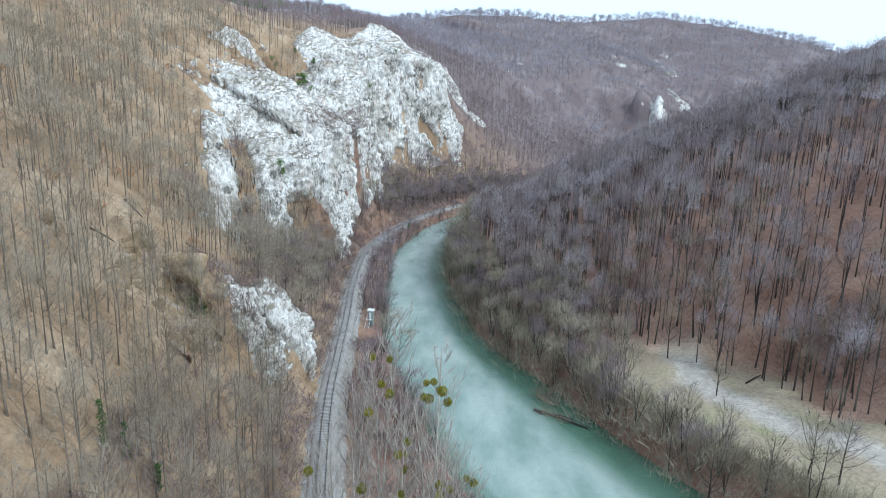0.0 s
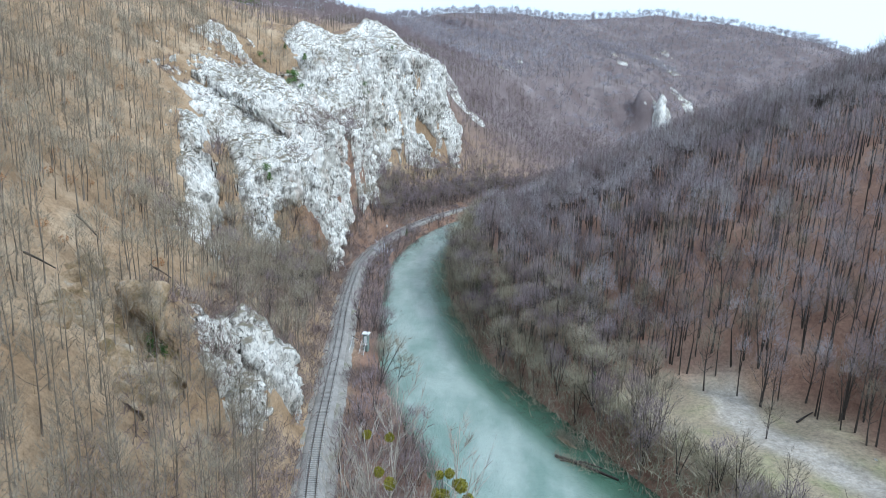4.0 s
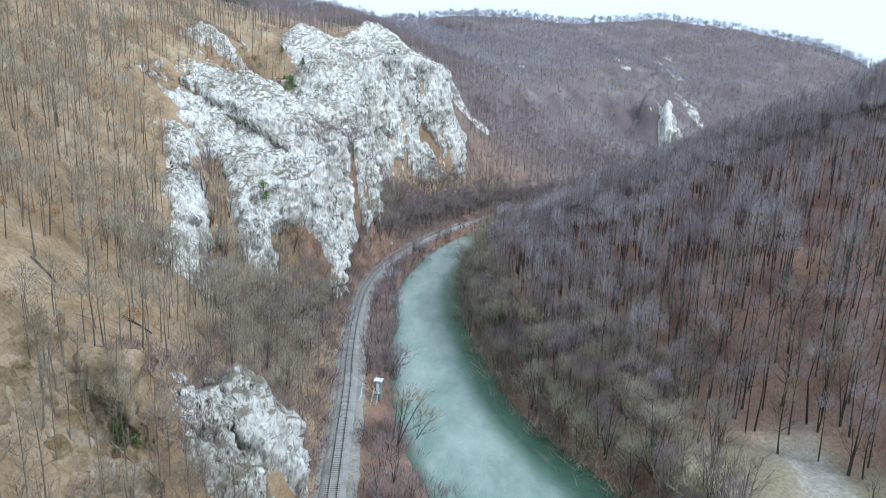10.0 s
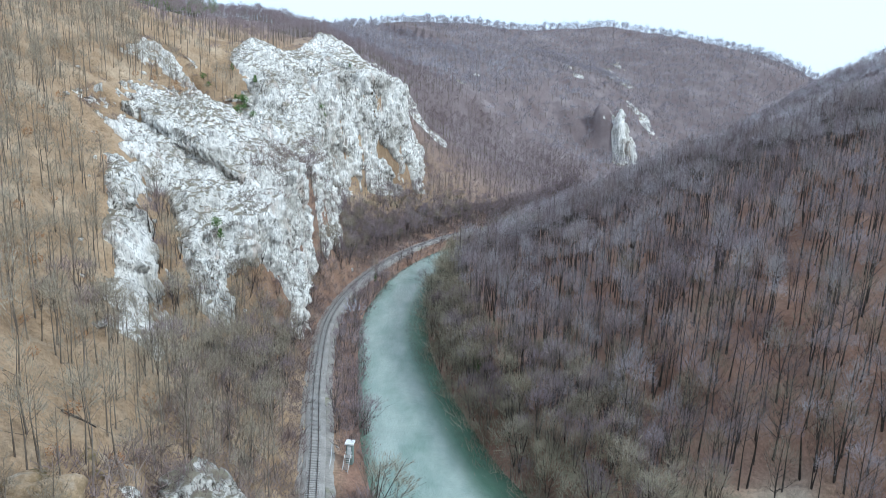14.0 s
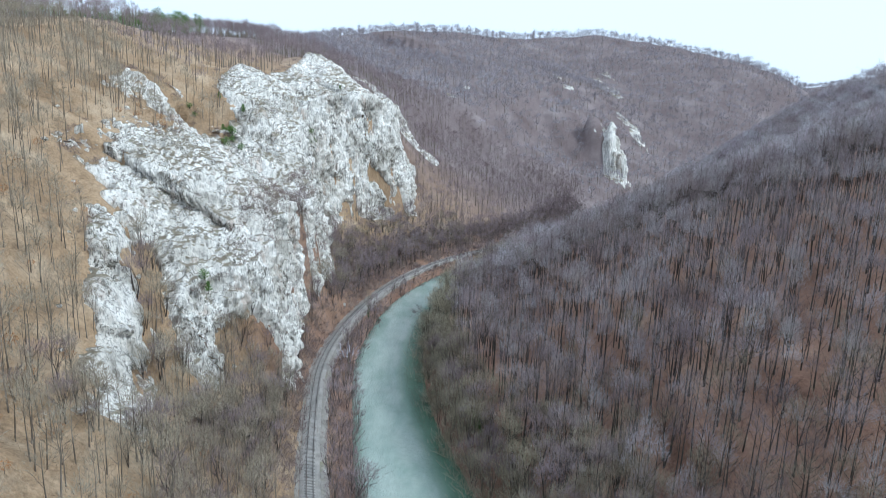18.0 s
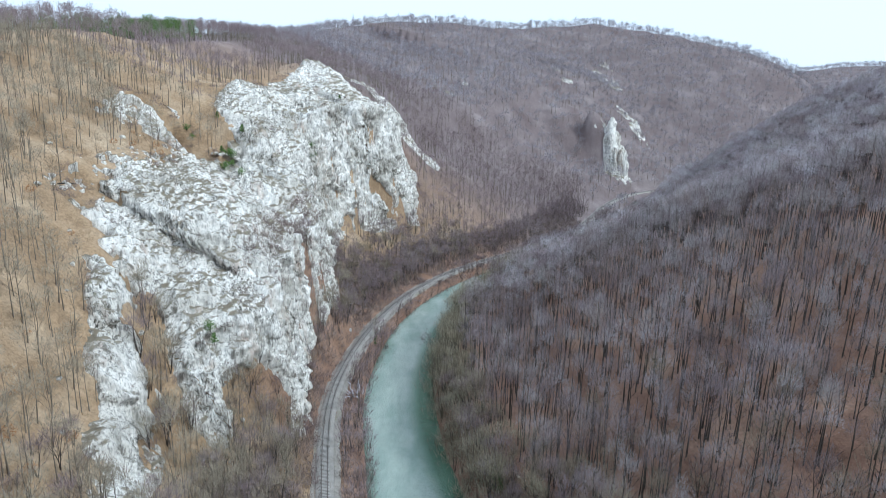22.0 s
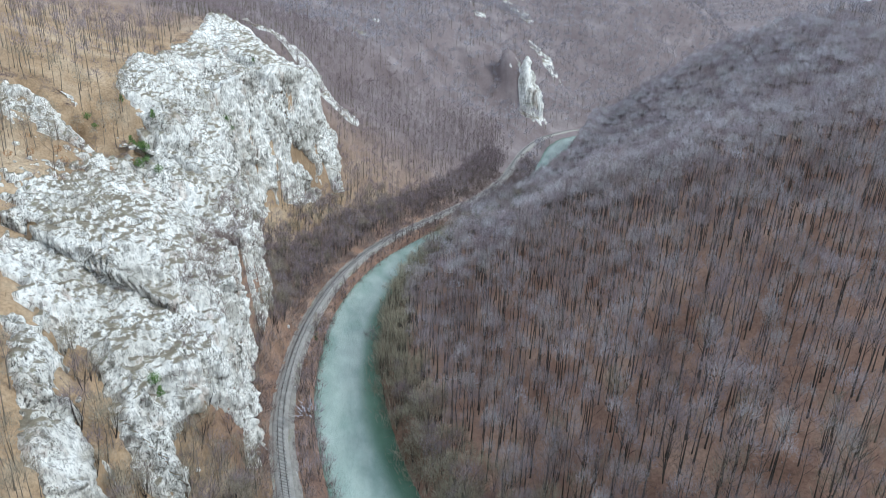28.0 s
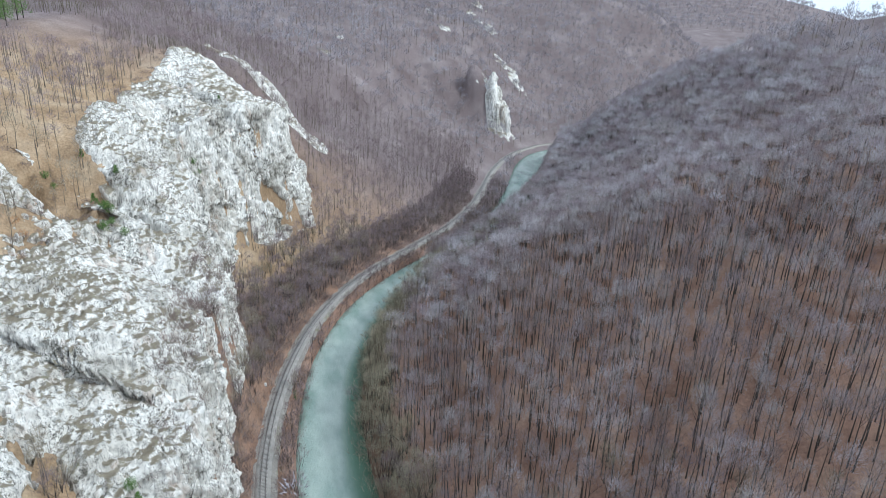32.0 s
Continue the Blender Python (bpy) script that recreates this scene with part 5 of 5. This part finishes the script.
# Driftwood caught in the river, and trees that lean over the water.
drift = anchor("driftwood", (26, 117, -4), "grey tangle of driftwood stranded in the river", "driftwood")
part("log", mesh_from("log", *tube([(-4.5, 3.0, 0.1), (0, 0, 0.35), (6.2, -4.6, 0.25)], [0.42, 0.34, 0.2], 7), M_BARK, True), drift)
part("log", mesh_from("log", *tube([(-3.8, 1.6, 0.0), (1.0, 0.8, 0.3), (4.0, -0.8, 0.1)], [0.3, 0.25, 0.1], 6), M_BARK, True), drift)
for k in range(6):
    v, f = brush(600 + k, 60, 2.0, 0.05)
    part("branches", mesh_from("branches", v + [-3.5 + 1.1 * k, 2.4 - 0.9 * k, 0.1], f, M_WILLOW), drift)
islet = anchor("islet", (24.6, 125.5, -3.9), "low islet of mud and dead grass at the bank", "islet")
part("mud", mesh_from("mud", *tube([(-2, 3, -0.7), (0, 0, -0.4), (2.5, -3.5, -0.7)], [0.5, 0.8, 0.4], 9), M_MOSSY, True), islet)
for k in range(9):
    v, f = brush(620 + k, 80, 2.4, 0.05)
    tagged(part("dead_grass", mesh_from("dead_grass", v + [-1.6 + 0.45 * k, 2.4 - 0.65 * k, 0.1], f, M_OLIVE if k % 3 else M_WILLOW), islet), kind="stuff")

for name, kindset, lx, ly, turn, tilt, size, label in [
    ("leaning_tree", OPEN_TREE, 2.5, 291, 0.3, (0.1, -0.75), 0.75, "bare tree leaning far out over the river"),
    ("leaning_tree", OPEN_TREE, 7.5, 262, 0.9, (0.1, -0.7), 0.7, "bare tree leaning far out over the river"),
    ("bank_tree", BANK, -17.5, 147.5, 0.1, (0.0, 0.1), 0.85, "broad dark many-stemmed willow on the river bank"),
    ("bank_tree", BANK, -16.5, 145.5, 0.4, (0.0, 0.25), 1.15, "broad dark many-stemmed willow on the river bank"),
    ("bank_tree", BANK, -21.5, 183, 2.0, (0.0, 0.4), 0.75, "broad dark many-stemmed willow on the river bank"),
    ("bank_tree", BANK, -13.5, 151, 3.0, (0.1, 0.35), 0.8, "broad dark many-stemmed willow on the river bank"),
    ("bank_tree", BANK, -7, 122, 1.1, (0.0, 0.2), 0.7, "broad dark many-stemmed willow on the river bank"),
    ("leaning_tree", BANK, 31, 131, 0.0, (0.0, -0.5), 0.9, "bare tree leaning far out over the river"),
]:
    t = tree(name, kindset[int(turn * 10) % len(kindset)], (lx, ly, float(land(lx, ly)) - 0.2), 0, (size, size), label, "leaning trees")
    t.rotation_euler = (tilt[0], tilt[1], 0)


# Boulders below the cliffs and on the meadow, and fallen trunks on the slope.
def boulder(seed):
    rng = np.random.default_rng(seed)
    bm = bmesh.new()
    bmesh.ops.create_icosphere(bm, subdivisions=3, radius=1.0)
    for v in bm.verts:
        c = v.co
        k = 1 + 0.35 * float(vnoise(c.x * 1.3 + seed, c.y * 1.3, c.z * 1.3)) + 0.15 * float(vnoise(c.x * 3.1, c.y * 3.1 + seed, c.z * 3.1))
        v.co = Vector((c.x * k, c.y * k * 0.8, c.z * k * 0.65))
    me = bpy.data.meshes.new("boulder")
    bm.to_mesh(me)
    bm.free()
    me.materials.append(M_ROCK)
    return me


ROCKS = [boulder(3), boulder(11), boulder(19)]
x, y, rng = scatter(31, -112, -40, 150, 330, 8)
st = stone(x, y)
keep = (st < -0.2) & (st > -1.6) & (rng.uniform(0, 1, len(x)) < 0.6)
spots = list(zip(x[keep][:60], y[keep][:60], rng.uniform(0.4, 1.3, 60))) + [(83, 104, 0.5), (71, 99, 0.35), (66, 92, 0.4), (88, 97, 0.4), (60, 127, 0.4), (78, 112, 0.3)]
for k, (bx, by, s) in enumerate(spots):
    ob = new("boulder", ROCKS[k % 3])
    ob.location, ob.scale, ob.rotation_euler = (bx, by, float(land(bx, by)) + 0.1 * s), (s, s, s), (0, 0, k)
    tagged(ob, "pale limestone boulder half sunk in dry grass", "boulder", "boulders")
for k, (bx, by, turn, n) in enumerate([(-106, 238, 1.2, 6), (-58, 122, 0.3, 4), (-70, 120, -0.4, 5), (-64, 96, 0.8, 4), (72, 128, 0.5, 5)]):
    z0, z1 = float(land(bx, by)), float(land(bx + n * math.cos(turn), by + n * math.sin(turn)))
    tagged(new("fallen_trunk", mesh_from("fallen_trunk", *tube([(bx, by, z0 + 0.2), (bx + n * 0.5 * math.cos(turn), by + n * 0.5 * math.sin(turn), (z0 + z1) / 2 + 0.3), (bx + n * math.cos(turn), by + n * math.sin(turn), z1 + 0.2)], [0.22, 0.18, 0.1], 7), M_BARK, True)), "fallen grey-brown tree trunk lying on the slope", "log", "fallen trunks")

# Green juniper bushes in the clefts of the cliffs.
JUNIPER = [mesh_from("foliage", *merge([(leaf_ball(700 + 9 * k + j, 120, 0.9, 0.13, 0.8)[0] + [0.5 * math.cos(2.1 * j), 0.5 * math.sin(2.1 * j), 0.5 + 0.35 * j], leaf_ball(700 + 9 * k + j, 120, 0.9, 0.13, 0.8)[1]) for j in range(4)]), M_PINE) for k in range(2)]
stub = mesh_from("stem", *tube([(0, 0, -0.6), (0.05, 0, 0.4), (0, 0.1, 1.2)], [0.1, 0.08, 0.03], 5), M_BARK)
for k, (bx, by, s) in enumerate([(-79.2, 307.3, 1.5), (-77, 309, 1.1), (-72.9, 305.9, 1.2), (-97.4, 325.4, 1.2), (-95, 324, 0.9), (-78.3, 315.3, 1.5), (-80, 317, 1.3), (-50.2, 384.2, 1.3), (-55, 387.2, 1.6), (-56, 388, 1.3), (-63, 216, 1.2), (-66, 208, 1.0)]):
    top = anchor("juniper_bush", (bx, by, float(land(bx, by)) + 0.3), "green juniper bush rooted in a cleft of the rock", "bush", "juniper bushes")
    top.scale, top.rotation_euler = (s, s, s), (0, 0, k)
    part("stem", stub, top)
    part("foliage", JUNIPER[k % 2], top)

# Dark pines on the western skyline.
TALL = [pine(540 + k, 16) for k in range(3)]
x, y, rng = scatter(33, -290, -135, 470, 500, 6.5)
keep = rng.uniform(0, 1, len(x)) < 0.85
for k, (px, py, pz) in enumerate(zip(x[keep], y[keep], land(x[keep], y[keep]))):
    top = anchor("pine_tree", (px, py, pz), "dark green pine in a stand on the ridge", "tree", "ridge pines")
    s = rng.uniform(0.75, 1.0)
    top.scale, top.rotation_euler = (s, s, s), (0, 0, k)
    part("trunk", TALL[k % 3][0], top)
    part("needles", TALL[k % 3][1], top)
